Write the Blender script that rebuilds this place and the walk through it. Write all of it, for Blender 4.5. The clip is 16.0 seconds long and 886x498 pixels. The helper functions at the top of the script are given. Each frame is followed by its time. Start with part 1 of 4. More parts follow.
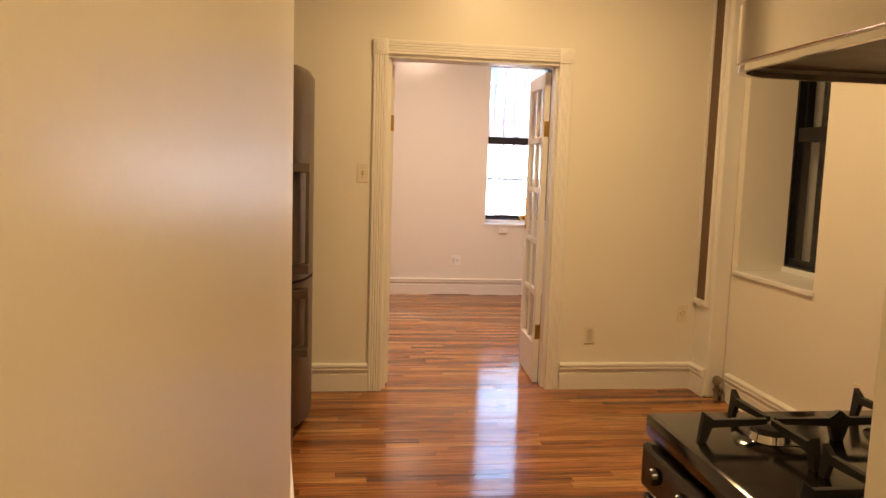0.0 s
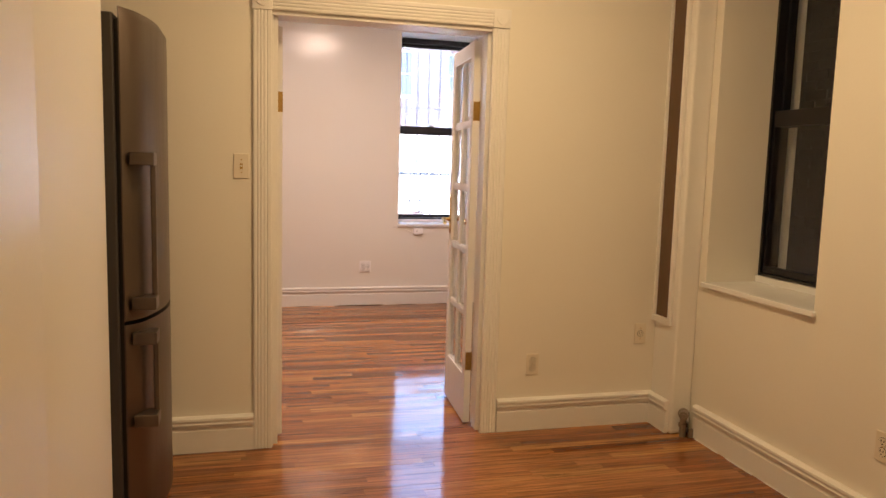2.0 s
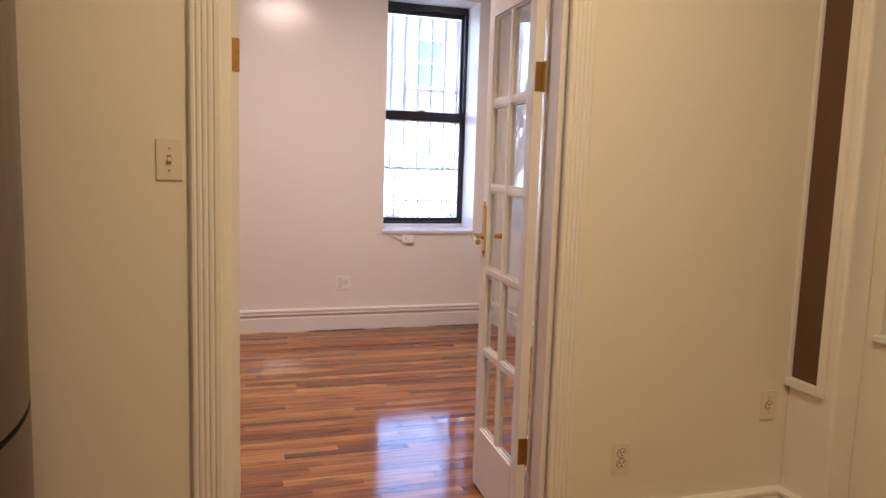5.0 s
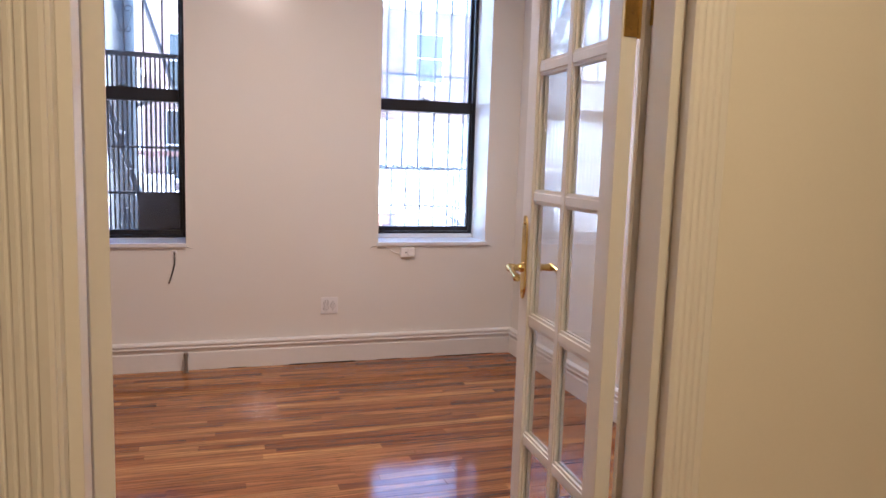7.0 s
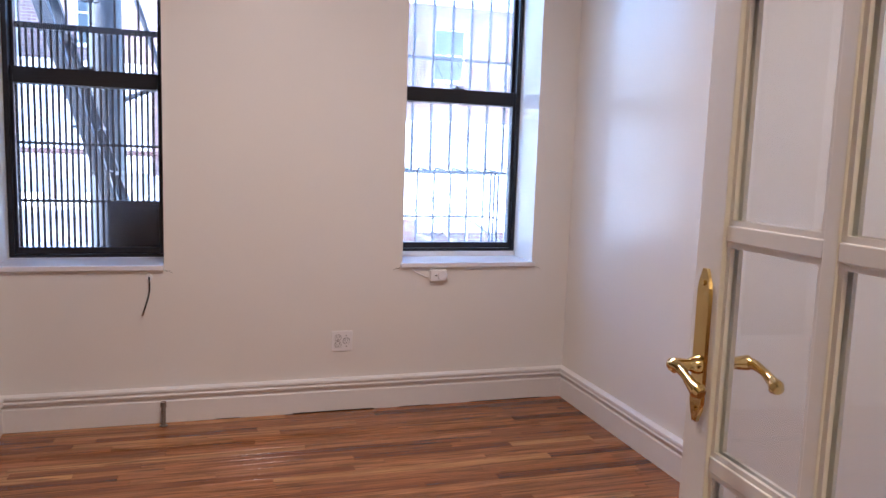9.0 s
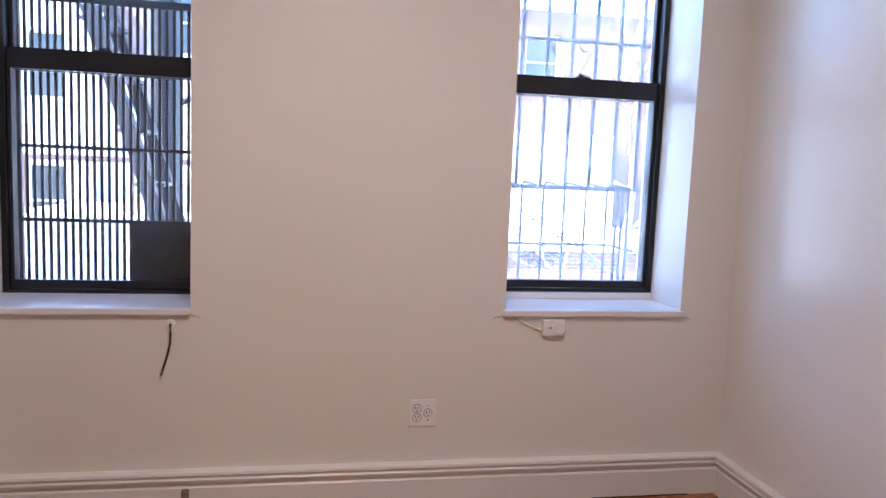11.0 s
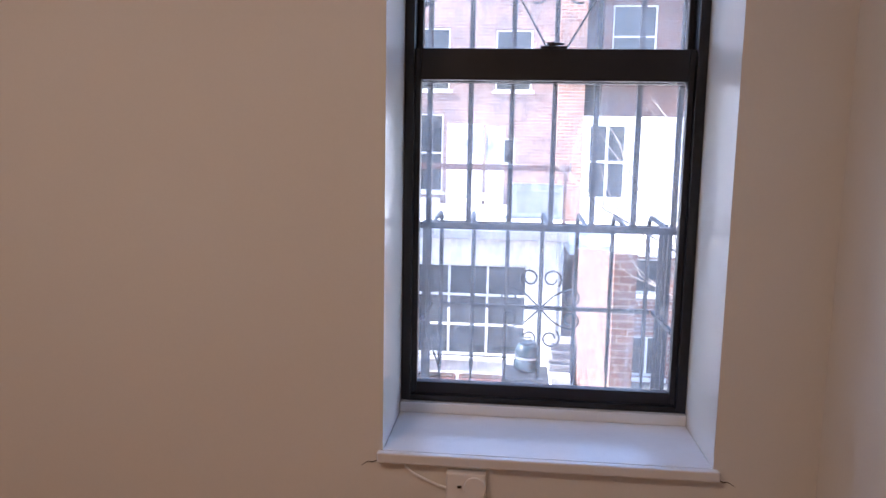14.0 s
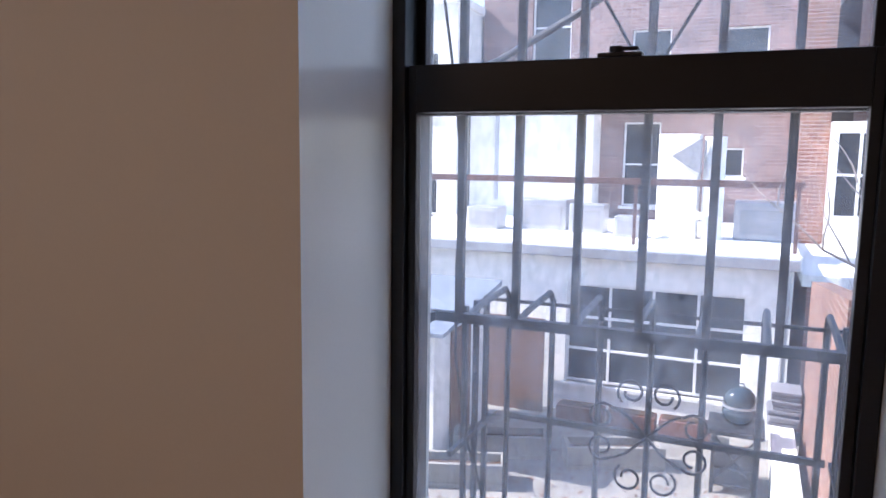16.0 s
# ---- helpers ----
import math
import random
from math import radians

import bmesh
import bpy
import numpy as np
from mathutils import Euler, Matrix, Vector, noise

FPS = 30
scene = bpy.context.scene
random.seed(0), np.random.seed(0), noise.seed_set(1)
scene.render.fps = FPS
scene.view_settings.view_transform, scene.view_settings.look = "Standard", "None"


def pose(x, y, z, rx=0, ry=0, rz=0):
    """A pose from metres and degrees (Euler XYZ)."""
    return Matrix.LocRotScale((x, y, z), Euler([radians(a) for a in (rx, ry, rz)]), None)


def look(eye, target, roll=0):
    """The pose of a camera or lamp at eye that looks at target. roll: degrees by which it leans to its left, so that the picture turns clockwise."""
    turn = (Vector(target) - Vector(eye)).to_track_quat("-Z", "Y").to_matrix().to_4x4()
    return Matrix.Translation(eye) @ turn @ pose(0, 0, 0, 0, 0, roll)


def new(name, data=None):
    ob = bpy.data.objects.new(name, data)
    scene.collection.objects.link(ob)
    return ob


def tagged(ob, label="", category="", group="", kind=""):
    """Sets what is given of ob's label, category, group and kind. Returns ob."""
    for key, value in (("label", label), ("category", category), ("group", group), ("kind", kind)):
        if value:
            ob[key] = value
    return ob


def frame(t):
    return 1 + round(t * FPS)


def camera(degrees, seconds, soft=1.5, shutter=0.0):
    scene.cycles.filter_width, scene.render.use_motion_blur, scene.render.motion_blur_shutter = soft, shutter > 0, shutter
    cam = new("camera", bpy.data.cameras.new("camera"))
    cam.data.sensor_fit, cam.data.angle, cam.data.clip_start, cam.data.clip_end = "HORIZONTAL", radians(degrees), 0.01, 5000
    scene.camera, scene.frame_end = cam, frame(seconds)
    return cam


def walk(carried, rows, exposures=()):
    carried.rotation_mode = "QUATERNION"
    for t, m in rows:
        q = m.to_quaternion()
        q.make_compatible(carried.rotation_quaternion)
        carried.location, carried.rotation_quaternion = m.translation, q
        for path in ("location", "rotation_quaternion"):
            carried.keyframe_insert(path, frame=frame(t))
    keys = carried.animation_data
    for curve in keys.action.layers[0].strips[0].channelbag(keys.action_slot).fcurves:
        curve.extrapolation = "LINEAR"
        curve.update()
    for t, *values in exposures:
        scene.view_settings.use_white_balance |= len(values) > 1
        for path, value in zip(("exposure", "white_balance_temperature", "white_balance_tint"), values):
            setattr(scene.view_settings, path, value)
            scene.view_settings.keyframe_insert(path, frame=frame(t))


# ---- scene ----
cam = camera(63.0, 16.0)
PATH = [
    (0, (0.063, 0.195, 1.418), (0.322, 2.166, 1.199), 1.8),
    (0.5, (0.098, 0.426, 1.405), (0.476, 2.378, 1.184), 1.8),
    (1, (0.153, 0.679, 1.406), (0.604, 2.615, 1.183), 1.7),
    (1.5, (0.178, 0.909, 1.39), (0.663, 2.836, 1.171), 1.7),
    (2, (0.198, 1.158, 1.404), (0.704, 3.08, 1.178), 1.6),
    (2.5, (0.201, 1.356, 1.398), (0.744, 3.268, 1.174), 1.6),
    (3, (0.238, 1.582, 1.417), (0.8, 3.487, 1.18), 1.6),
    (3.5, (0.225, 1.779, 1.402), (0.812, 3.677, 1.172), 1.5),
    (4, (0.213, 2.037, 1.415), (0.804, 3.932, 1.175), 1.7),
    (6.5, (0.421, 3.267, 1.381), (1.068, 5.143, 1.138), 1.8),
    (7, (0.499, 3.528, 1.383), (1.118, 5.415, 1.141), 1.8),
    (7.5, (0.539, 3.785, 1.366), (1.116, 5.685, 1.128), 1.8),
    (8, (0.56, 3.998, 1.386), (1.242, 5.863, 1.148), 1.9),
    (8.5, (0.594, 4.219, 1.395), (1.371, 6.046, 1.156), 2.1),
    (9, (0.661, 4.476, 1.382), (1.241, 6.375, 1.143), 1.9),
    (9.5, (0.696, 4.743, 1.37), (1.173, 6.671, 1.133), 1.9),
    (12, (1.183, 5.967, 1.386), (1.436, 7.94, 1.18), 1.8),
    (12.5, (1.468, 6.152, 1.492), (1.641, 8.128, 1.235), 1.3),
    (13, (1.63, 6.328, 1.46), (1.7, 8.314, 1.228), 1.3),
    (13.5, (1.784, 6.534, 1.487), (1.73, 8.519, 1.249), 1.3),
    (14, (1.919, 6.715, 1.534), (1.734, 8.689, 1.276), 1.1),
    (14.5, (2.081, 6.901, 1.562), (1.661, 8.841, 1.313), 1.2),
    (15, (2.156, 7.131, 1.577), (1.59, 9.033, 1.329), 0.9),
    (15.5, (2.207, 7.356, 1.622), (1.537, 9.224, 1.368), 1.1),
    (16, (2.228, 7.514, 1.655), (1.443, 9.337, 1.406), 0.8),
]
EXPOSURES = [(0.0, 4.10, 6700, 15), (0.5, 4.08, 6450, 15), (1.5, 4.02, 6150, 16), (2.5, 4.01, 5890, 16), (4.0, 3.98, 5620, 16), (6.5, 3.84, 5170, 14), (7.0, 3.82, 5150, 13), (8.0, 3.92, 5060, 12), (8.5, 3.78, 4980, 13), (9.0, 3.68, 4950, 14), (9.5, 3.50, 4900, 14),
             (12.0, 3.68, 5280, 15), (12.5, 3.50, 5450, 16), (13.5, 2.92, 5750, 18), (14.5, 2.52, 5850, 19), (15.5, 2.10, 5950, 19), (16.0, 1.88, 5950, 19)]
walk(cam, [(t, look(eye, target, roll)) for t, eye, target, roll in PATH], EXPOSURES)


# ---- world and light ----
world = bpy.data.worlds.new("sky")
scene.world = world
world.use_nodes = True
wn = world.node_tree.nodes
sky = wn.new("ShaderNodeTexSky")
sky.sky_type = "NISHITA"
sky.sun_disc = False
sky.sun_elevation, sky.sun_rotation = radians(41), radians(257)
wn["Background"].inputs["Strength"].default_value = 0.15
world.node_tree.links.new(sky.outputs[0], wn["Background"].inputs["Color"])

sun = new("sun", bpy.data.lights.new("sun", "SUN"))
sun.data.energy, sun.data.angle, sun.data.color = 4.0, radians(0.5), (1.0, 0.93, 0.82)
sun.matrix_world = look((0, 0, 30), (0.72, 0.17, 30 - 0.66))


def lamp(name, x, y, z, watts, colour, size):
    ob = new(name, bpy.data.lights.new(name, "AREA"))
    ob.data.shape, ob.data.size, ob.data.energy, ob.data.color = "DISK", size, watts, colour
    ob.matrix_world = look((x, y, z), (x, y + 0.001, z - 1))
    return ob


lamp("kitchen_light", 1.05, 3.40, 2.86, 2.32, (1.0, 0.68, 0.32), 0.30)
lamp("passage_light", 0.42, -0.35, 2.86, 1.35, (1.0, 0.68, 0.32), 0.30)
lamp("bedroom_light", 0.95, 6.55, 2.86, 3.50, (1.0, 0.715, 0.505), 0.50)

# ---- materials ----


def mat(name, colour, rough=0.5, metal=0.0, grain=None, bump=0.0, bump_scale=60.0, vary=0.06, coat=0.0, scale=4.0, rough_vary=0.1, stretch=(1, 1, 1)):
    """A painted or plain surface: colour with blotches at two scales, uneven gloss and fine relief."""
    m = bpy.data.materials.new(name)
    m.use_nodes = True
    n, l = m.node_tree.nodes, m.node_tree.links
    b = n["Principled BSDF"]
    geo = n.new("ShaderNodeNewGeometry")
    mp = n.new("ShaderNodeMapping")
    mp.inputs["Scale"].default_value = stretch
    l.new(geo.outputs["Position"], mp.inputs[0])
    big, fine = n.new("ShaderNodeTexNoise"), n.new("ShaderNodeTexNoise")
    big.inputs["Scale"].default_value, big.inputs["Detail"].default_value = scale, 3
    fine.inputs["Scale"].default_value, fine.inputs["Detail"].default_value = bump_scale, 4
    l.new(mp.outputs[0], big.inputs["Vector"])
    l.new(mp.outputs[0], fine.inputs["Vector"])
    add = n.new("ShaderNodeMath")
    add.operation = "ADD"
    l.new(big.outputs[0], add.inputs[0])
    l.new(fine.outputs[0], add.inputs[1])
    ramp = n.new("ShaderNodeMapRange")
    ramp.inputs["From Min"].default_value, ramp.inputs["From Max"].default_value = 0.4, 1.6
    ramp.inputs["To Min"].default_value, ramp.inputs["To Max"].default_value = 1 - vary, 1 + vary
    l.new(add.outputs[0], ramp.inputs[0])
    mul = n.new("ShaderNodeVectorMath")
    mul.operation = "SCALE"
    mul.inputs[0].default_value = colour
    l.new(ramp.outputs[0], mul.inputs["Scale"])
    l.new(mul.outputs[0], b.inputs["Base Color"])
    rr = n.new("ShaderNodeMapRange")
    rr.inputs["From Min"].default_value, rr.inputs["From Max"].default_value = 0.1, 0.9
    rr.inputs["To Min"].default_value, rr.inputs["To Max"].default_value = max(0.02, rough - rough_vary), min(1, rough + rough_vary)
    l.new(big.outputs[0], rr.inputs[0])
    l.new(rr.outputs[0], b.inputs["Roughness"])
    b.inputs["Metallic"].default_value = metal
    b.inputs["Coat Weight"].default_value = coat
    if bump:
        bp = n.new("ShaderNodeBump")
        bp.inputs["Strength"].default_value, bp.inputs["Distance"].default_value = bump, 0.002
        l.new(fine.outputs[0], bp.inputs["Height"])
        l.new(bp.outputs[0], b.inputs["Normal"])
    return m


def glass_mat(name, tint=(1, 1, 1), rough=0.0, dust=0.0):
    m = bpy.data.materials.new(name)
    m.use_nodes = True
    n, l = m.node_tree.nodes, m.node_tree.links
    n.remove(n["Principled BSDF"])
    out = n["Material Output"]
    tr, gl, fr, mix = n.new("ShaderNodeBsdfTransparent"), n.new("ShaderNodeBsdfGlossy"), n.new("ShaderNodeLayerWeight"), n.new("ShaderNodeMixShader")
    tr.inputs[0].default_value = (*tint, 1)
    gl.inputs["Roughness"].default_value = rough
    fr.inputs["Blend"].default_value = 0.5
    pw, ma = n.new("ShaderNodeMath"), n.new("ShaderNodeMath")
    pw.operation, ma.operation = "POWER", "MULTIPLY_ADD"
    pw.inputs[1].default_value, ma.inputs[1].default_value, ma.inputs[2].default_value = 5.0, 0.9, 0.045
    l.new(fr.outputs["Facing"], pw.inputs[0])
    l.new(pw.outputs[0], ma.inputs[0])
    l.new(ma.outputs[0], mix.inputs[0])
    l.new(tr.outputs[0], mix.inputs[1])
    l.new(gl.outputs[0], mix.inputs[2])
    last = mix
    if dust:
        df, mix2, no, mr = n.new("ShaderNodeBsdfTranslucent"), n.new("ShaderNodeMixShader"), n.new("ShaderNodeTexNoise"), n.new("ShaderNodeMapRange")
        geo = n.new("ShaderNodeNewGeometry")
        mpd = n.new("ShaderNodeMapping")
        mpd.inputs["Scale"].default_value, mpd.inputs["Rotation"].default_value = (1.6, 1.0, 0.9), (0, 0.5, 0)
        no.inputs["Scale"].default_value, no.inputs["Detail"].default_value, no.inputs["Roughness"].default_value = 16, 12, 0.75
        l.new(geo.outputs["Position"], mpd.inputs[0])
        l.new(mpd.outputs[0], no.inputs["Vector"])
        mr.inputs["From Min"].default_value, mr.inputs["From Max"].default_value = 0.4, 0.75
        mr.inputs["To Min"].default_value, mr.inputs["To Max"].default_value = dust * 0.25, dust
        l.new(no.outputs[0], mr.inputs[0])
        df.inputs[0].default_value = (0.92, 0.93, 0.96, 1)
        l.new(mr.outputs[0], mix2.inputs[0])
        l.new(mix.outputs[0], mix2.inputs[1])
        l.new(df.outputs[0], mix2.inputs[2])
        last = mix2
    l.new(last.outputs[0], out.inputs["Surface"])
    return m


def wood_floor_mat(name, island):
    """Varnished oak strips: each board its own tone, streaky grain along x, dark flecks, gloss that wanders."""
    m = bpy.data.materials.new(name)
    m.use_nodes = True
    n, l = m.node_tree.nodes, m.node_tree.links
    b = n["Principled BSDF"]
    geo = n.new("ShaderNodeNewGeometry")
    if island:
        rnd = geo.outputs["Random Per Island"]
    else:
        rnd = n.new("ShaderNodeObjectInfo").outputs["Random"]
    off = n.new("ShaderNodeVectorMath")
    off.operation = "MULTIPLY_ADD"
    off.inputs[1].default_value = (37.0, 11.0, 5.0)
    l.new(rnd, off.inputs[0])
    l.new(geo.outputs["Position"], off.inputs[2])
    mp = n.new("ShaderNodeMapping")
    mp.inputs["Scale"].default_value = (1.6, 42.0, 20.0)
    l.new(off.outputs[0], mp.inputs[0])
    grain = n.new("ShaderNodeTexNoise")
    grain.inputs["Scale"].default_value, grain.inputs["Detail"].default_value, grain.inputs["Distortion"].default_value = 1.0, 7, 1.6
    l.new(mp.outputs[0], grain.inputs["Vector"])
    mp2 = n.new("ShaderNodeMapping")
    mp2.inputs["Scale"].default_value = (5.0, 160.0, 20.0)
    l.new(off.outputs[0], mp2.inputs[0])
    pore = n.new("ShaderNodeTexNoise")
    pore.inputs["Scale"].default_value, pore.inputs["Detail"].default_value = 1.0, 3
    l.new(mp2.outputs[0], pore.inputs["Vector"])
    tone = n.new("ShaderNodeValToRGB")
    e = tone.color_ramp.elements
    e[0].position, e[0].color = 0.0, (0.123, 0.04, 0.01326, 1)
    e[1].position, e[1].color = 1.0, (0.43, 0.205, 0.060, 1)
    for pos, col in ((0.10, (0.2132, 0.072, 0.02106, 1)), (0.40, (0.2829, 0.1056, 0.0312, 1)), (0.8, (0.3526, 0.148, 0.04446, 1))):
        k = e.new(pos)
        k.color = col
    l.new(rnd, tone.inputs[0])
    dark = n.new("ShaderNodeMapRange")
    dark.inputs["From Min"].default_value, dark.inputs["From Max"].default_value = 0.25, 0.75
    dark.inputs["To Min"].default_value, dark.inputs["To Max"].default_value = 0.28, 1.58
    l.new(grain.outputs[0], dark.inputs[0])
    pr = n.new("ShaderNodeMapRange")
    pr.inputs["From Min"].default_value, pr.inputs["From Max"].default_value = 0.28, 0.45
    pr.inputs["To Min"].default_value, pr.inputs["To Max"].default_value = 0.42, 1.04
    l.new(pore.outputs[0], pr.inputs[0])
    mm = n.new("ShaderNodeMath")
    mm.operation = "MULTIPLY"
    l.new(dark.outputs[0], mm.inputs[0])
    l.new(pr.outputs[0], mm.inputs[1])
    sc = n.new("ShaderNodeVectorMath")
    sc.operation = "SCALE"
    l.new(tone.outputs[0], sc.inputs[0])
    l.new(mm.outputs[0], sc.inputs["Scale"])
    l.new(sc.outputs[0], b.inputs["Base Color"])
    wav = n.new("ShaderNodeTexNoise")
    wav.inputs["Scale"].default_value, wav.inputs["Detail"].default_value = 9, 3
    l.new(geo.outputs["Position"], wav.inputs["Vector"])
    rg = n.new("ShaderNodeMapRange")
    rg.inputs["To Min"].default_value, rg.inputs["To Max"].default_value = 0.04, 0.17
    l.new(wav.outputs[0], rg.inputs[0])
    l.new(rg.outputs[0], b.inputs["Roughness"])
    bp = n.new("ShaderNodeBump")
    bp.inputs["Strength"].default_value, bp.inputs["Distance"].default_value = 0.15, 0.002
    l.new(wav.outputs[0], bp.inputs["Height"])
    bp2 = n.new("ShaderNodeBump")
    bp2.inputs["Strength"].default_value, bp2.inputs["Distance"].default_value = 0.10, 0.001
    l.new(pore.outputs[0], bp2.inputs["Height"])
    l.new(bp.outputs[0], bp2.inputs["Normal"])
    l.new(bp2.outputs[0], b.inputs["Normal"])
    b.inputs["IOR"].default_value = 1.5
    return m


def brick_mat(name, colour, mortar, scale=1.0):
    """Coursed brickwork for walls that stay far off, laid out by true brick size."""
    m = bpy.data.materials.new(name)
    m.use_nodes = True
    n, l = m.node_tree.nodes, m.node_tree.links
    b = n["Principled BSDF"]
    geo, sep, comb, add = n.new("ShaderNodeNewGeometry"), n.new("ShaderNodeSeparateXYZ"), n.new("ShaderNodeCombineXYZ"), n.new("ShaderNodeMath")
    l.new(geo.outputs["Position"], sep.inputs[0])
    add.operation = "ADD"
    l.new(sep.outputs[0], add.inputs[0])
    l.new(sep.outputs[1], add.inputs[1])
    l.new(add.outputs[0], comb.inputs[0])
    l.new(sep.outputs[2], comb.inputs[1])
    br = n.new("ShaderNodeTexBrick")
    br.inputs["Scale"].default_value = 1.0
    br.inputs["Brick Width"].default_value, br.inputs["Row Height"].default_value, br.inputs["Mortar Size"].default_value = 0.21 * scale, 0.075 * scale, 0.006 * scale
    br.inputs["Color1"].default_value = (*colour, 1)
    br.inputs["Color2"].default_value = (colour[0] * 0.72, colour[1] * 0.66, colour[2] * 0.66, 1)
    br.inputs["Mortar"].default_value = (*mortar, 1)
    l.new(comb.outputs[0], br.inputs["Vector"])
    no = n.new("ShaderNodeTexNoise")
    no.inputs["Scale"].default_value, no.inputs["Detail"].default_value = 1.3, 6
    l.new(geo.outputs["Position"], no.inputs["Vector"])
    mr = n.new("ShaderNodeMapRange")
    mr.inputs["From Min"].default_value, mr.inputs["From Max"].default_value = 0.3, 0.7
    mr.inputs["To Min"].default_value, mr.inputs["To Max"].default_value = 0.75, 1.2
    l.new(no.outputs[0], mr.inputs[0])
    sc = n.new("ShaderNodeVectorMath")
    sc.operation = "SCALE"
    l.new(br.outputs["Color"], sc.inputs[0])
    l.new(mr.outputs[0], sc.inputs["Scale"])
    l.new(sc.outputs[0], b.inputs["Base Color"])
    b.inputs["Roughness"].default_value = 0.85
    bp = n.new("ShaderNodeBump")
    bp.inputs["Strength"].default_value, bp.inputs["Distance"].default_value, bp.invert = 0.6, 0.01, True
    l.new(br.outputs["Fac"], bp.inputs["Height"])
    l.new(bp.outputs[0], b.inputs["Normal"])
    return m


WALL = mat("wall_paint", (0.80, 0.775, 0.715), 0.205, bump=0.08, bump_scale=140, vary=0.02, scale=1.5, rough_vary=0.02)
WALLK = mat("kitchen_wall_paint", (0.80, 0.765, 0.68), 0.33, bump=0.08, bump_scale=140, vary=0.02, scale=1.5, rough_vary=0.03)
TRIM = mat("trim_paint", (0.81, 0.79, 0.75), 0.36, bump=0.06, bump_scale=70, vary=0.025, scale=6)
SILLP = mat("sill_paint", (0.80, 0.80, 0.80), 0.17, bump=0.35, bump_scale=45, vary=0.03, scale=7, rough_vary=0.05)
CEIL = mat("ceiling_paint", (0.80, 0.77, 0.72), 0.6, bump=0.2, bump_scale=150, vary=0.02)
BLACK = mat("black_frame_paint", (0.005, 0.005, 0.008), 0.36, bump=0.1, bump_scale=120, vary=0.3, scale=20)
IRON = mat("painted_iron", (0.020, 0.022, 0.028), 0.5, bump=0.5, bump_scale=90, vary=0.4, scale=30)
BRASS = mat("polished_brass", (0.70, 0.53, 0.21), 0.11, 1.0, vary=0.10, scale=40, bump_scale=200)
BRASS2 = mat("tarnished_brass", (0.50, 0.33, 0.10), 0.34, 1.0, vary=0.25, scale=60, bump_scale=250, bump=0.1)
STEEL = mat("brushed_steel", (0.15, 0.118, 0.095), 0.36, 0.9, vary=0.06, scale=3, bump_scale=30, stretch=(60, 60, 1), bump=0.05)
FSIDE = mat("grey_side_panel", (0.075, 0.068, 0.062), 0.45, 0.2, vary=0.06, bump=0.15, bump_scale=300)
GASKET = mat("dark_gasket", (0.015, 0.014, 0.013), 0.6)
ENAMEL = mat("black_enamel", (0.008, 0.007, 0.007), 0.14, vary=0.3, scale=15)
CAST = mat("cast_iron", (0.012, 0.012, 0.012), 0.55, bump=0.5, bump_scale=200, vary=0.3)
WHITEEN = mat("white_enamel", (0.78, 0.74, 0.68), 0.20, vary=0.02, rough_vary=0.03)
CHROME = mat("chrome", (0.60, 0.58, 0.55), 0.14, 1.0, vary=0.05)
HOODIN = mat("hood_underside", (0.05, 0.03, 0.02), 0.4, 0.3, vary=0.3, scale=12)
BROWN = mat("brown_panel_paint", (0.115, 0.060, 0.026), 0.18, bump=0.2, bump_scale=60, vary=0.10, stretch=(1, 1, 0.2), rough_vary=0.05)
PLATE = mat("ivory_plastic", (0.76, 0.70, 0.58), 0.34, vary=0.02, rough_vary=0.05)
PLATEW = mat("white_plastic", (0.86, 0.85, 0.84), 0.34, vary=0.02, rough_vary=0.05)
SLOT = mat("dark_slot", (0.03, 0.025, 0.02), 0.6)
PIPE = mat("worn_pipe", (0.28, 0.24, 0.20), 0.5, 0.5, bump=0.6, bump_scale=90, vary=0.35, scale=40)
CABLE = mat("black_cable", (0.02, 0.018, 0.018), 0.5)
SUB = mat("dark_subfloor", (0.05, 0.025, 0.012), 0.8)
GLASS = glass_mat("dusty_window_glass", (0.97, 0.985, 1.0), 0.0, 0.28)
CLEAN = glass_mat("clear_window_glass", (0.97, 0.985, 1.0), 0.0, 0.03)
DGLASS = glass_mat("door_glass", (0.96, 0.97, 0.97), 0.0, 0.02)
FLOORA, FLOORB = wood_floor_mat("oak_board", False), wood_floor_mat("oak_boards_joined", True)

# ---- shapes ----


def box(bm, x0, y0, z0, x1, y1, z1, bevel=0.0):
    verts = [bm.verts.new(p) for p in ((x0, y0, z0), (x1, y0, z0), (x1, y1, z0), (x0, y1, z0), (x0, y0, z1), (x1, y0, z1), (x1, y1, z1), (x0, y1, z1))]
    faces = [bm.faces.new([verts[i] for i in q]) for q in ((3, 2, 1, 0), (4, 5, 6, 7), (0, 1, 5, 4), (1, 2, 6, 5), (2, 3, 7, 6), (3, 0, 4, 7))]
    if bevel:
        edges = list({e for f in faces for e in f.edges})
        bmesh.ops.bevel(bm, geom=edges, offset=bevel, segments=2, affect="EDGES", profile=0.5)
    return bm


def cyl(bm, a, b, r, n=16, r2=None):
    a, b = Vector(a), Vector(b)
    d = b - a
    m = Matrix.Translation((a + b) / 2) @ d.to_track_quat("Z", "Y").to_matrix().to_4x4()
    bmesh.ops.create_cone(bm, cap_ends=True, segments=n, radius1=r, radius2=r if r2 is None else r2, depth=d.length, matrix=m)
    return bm


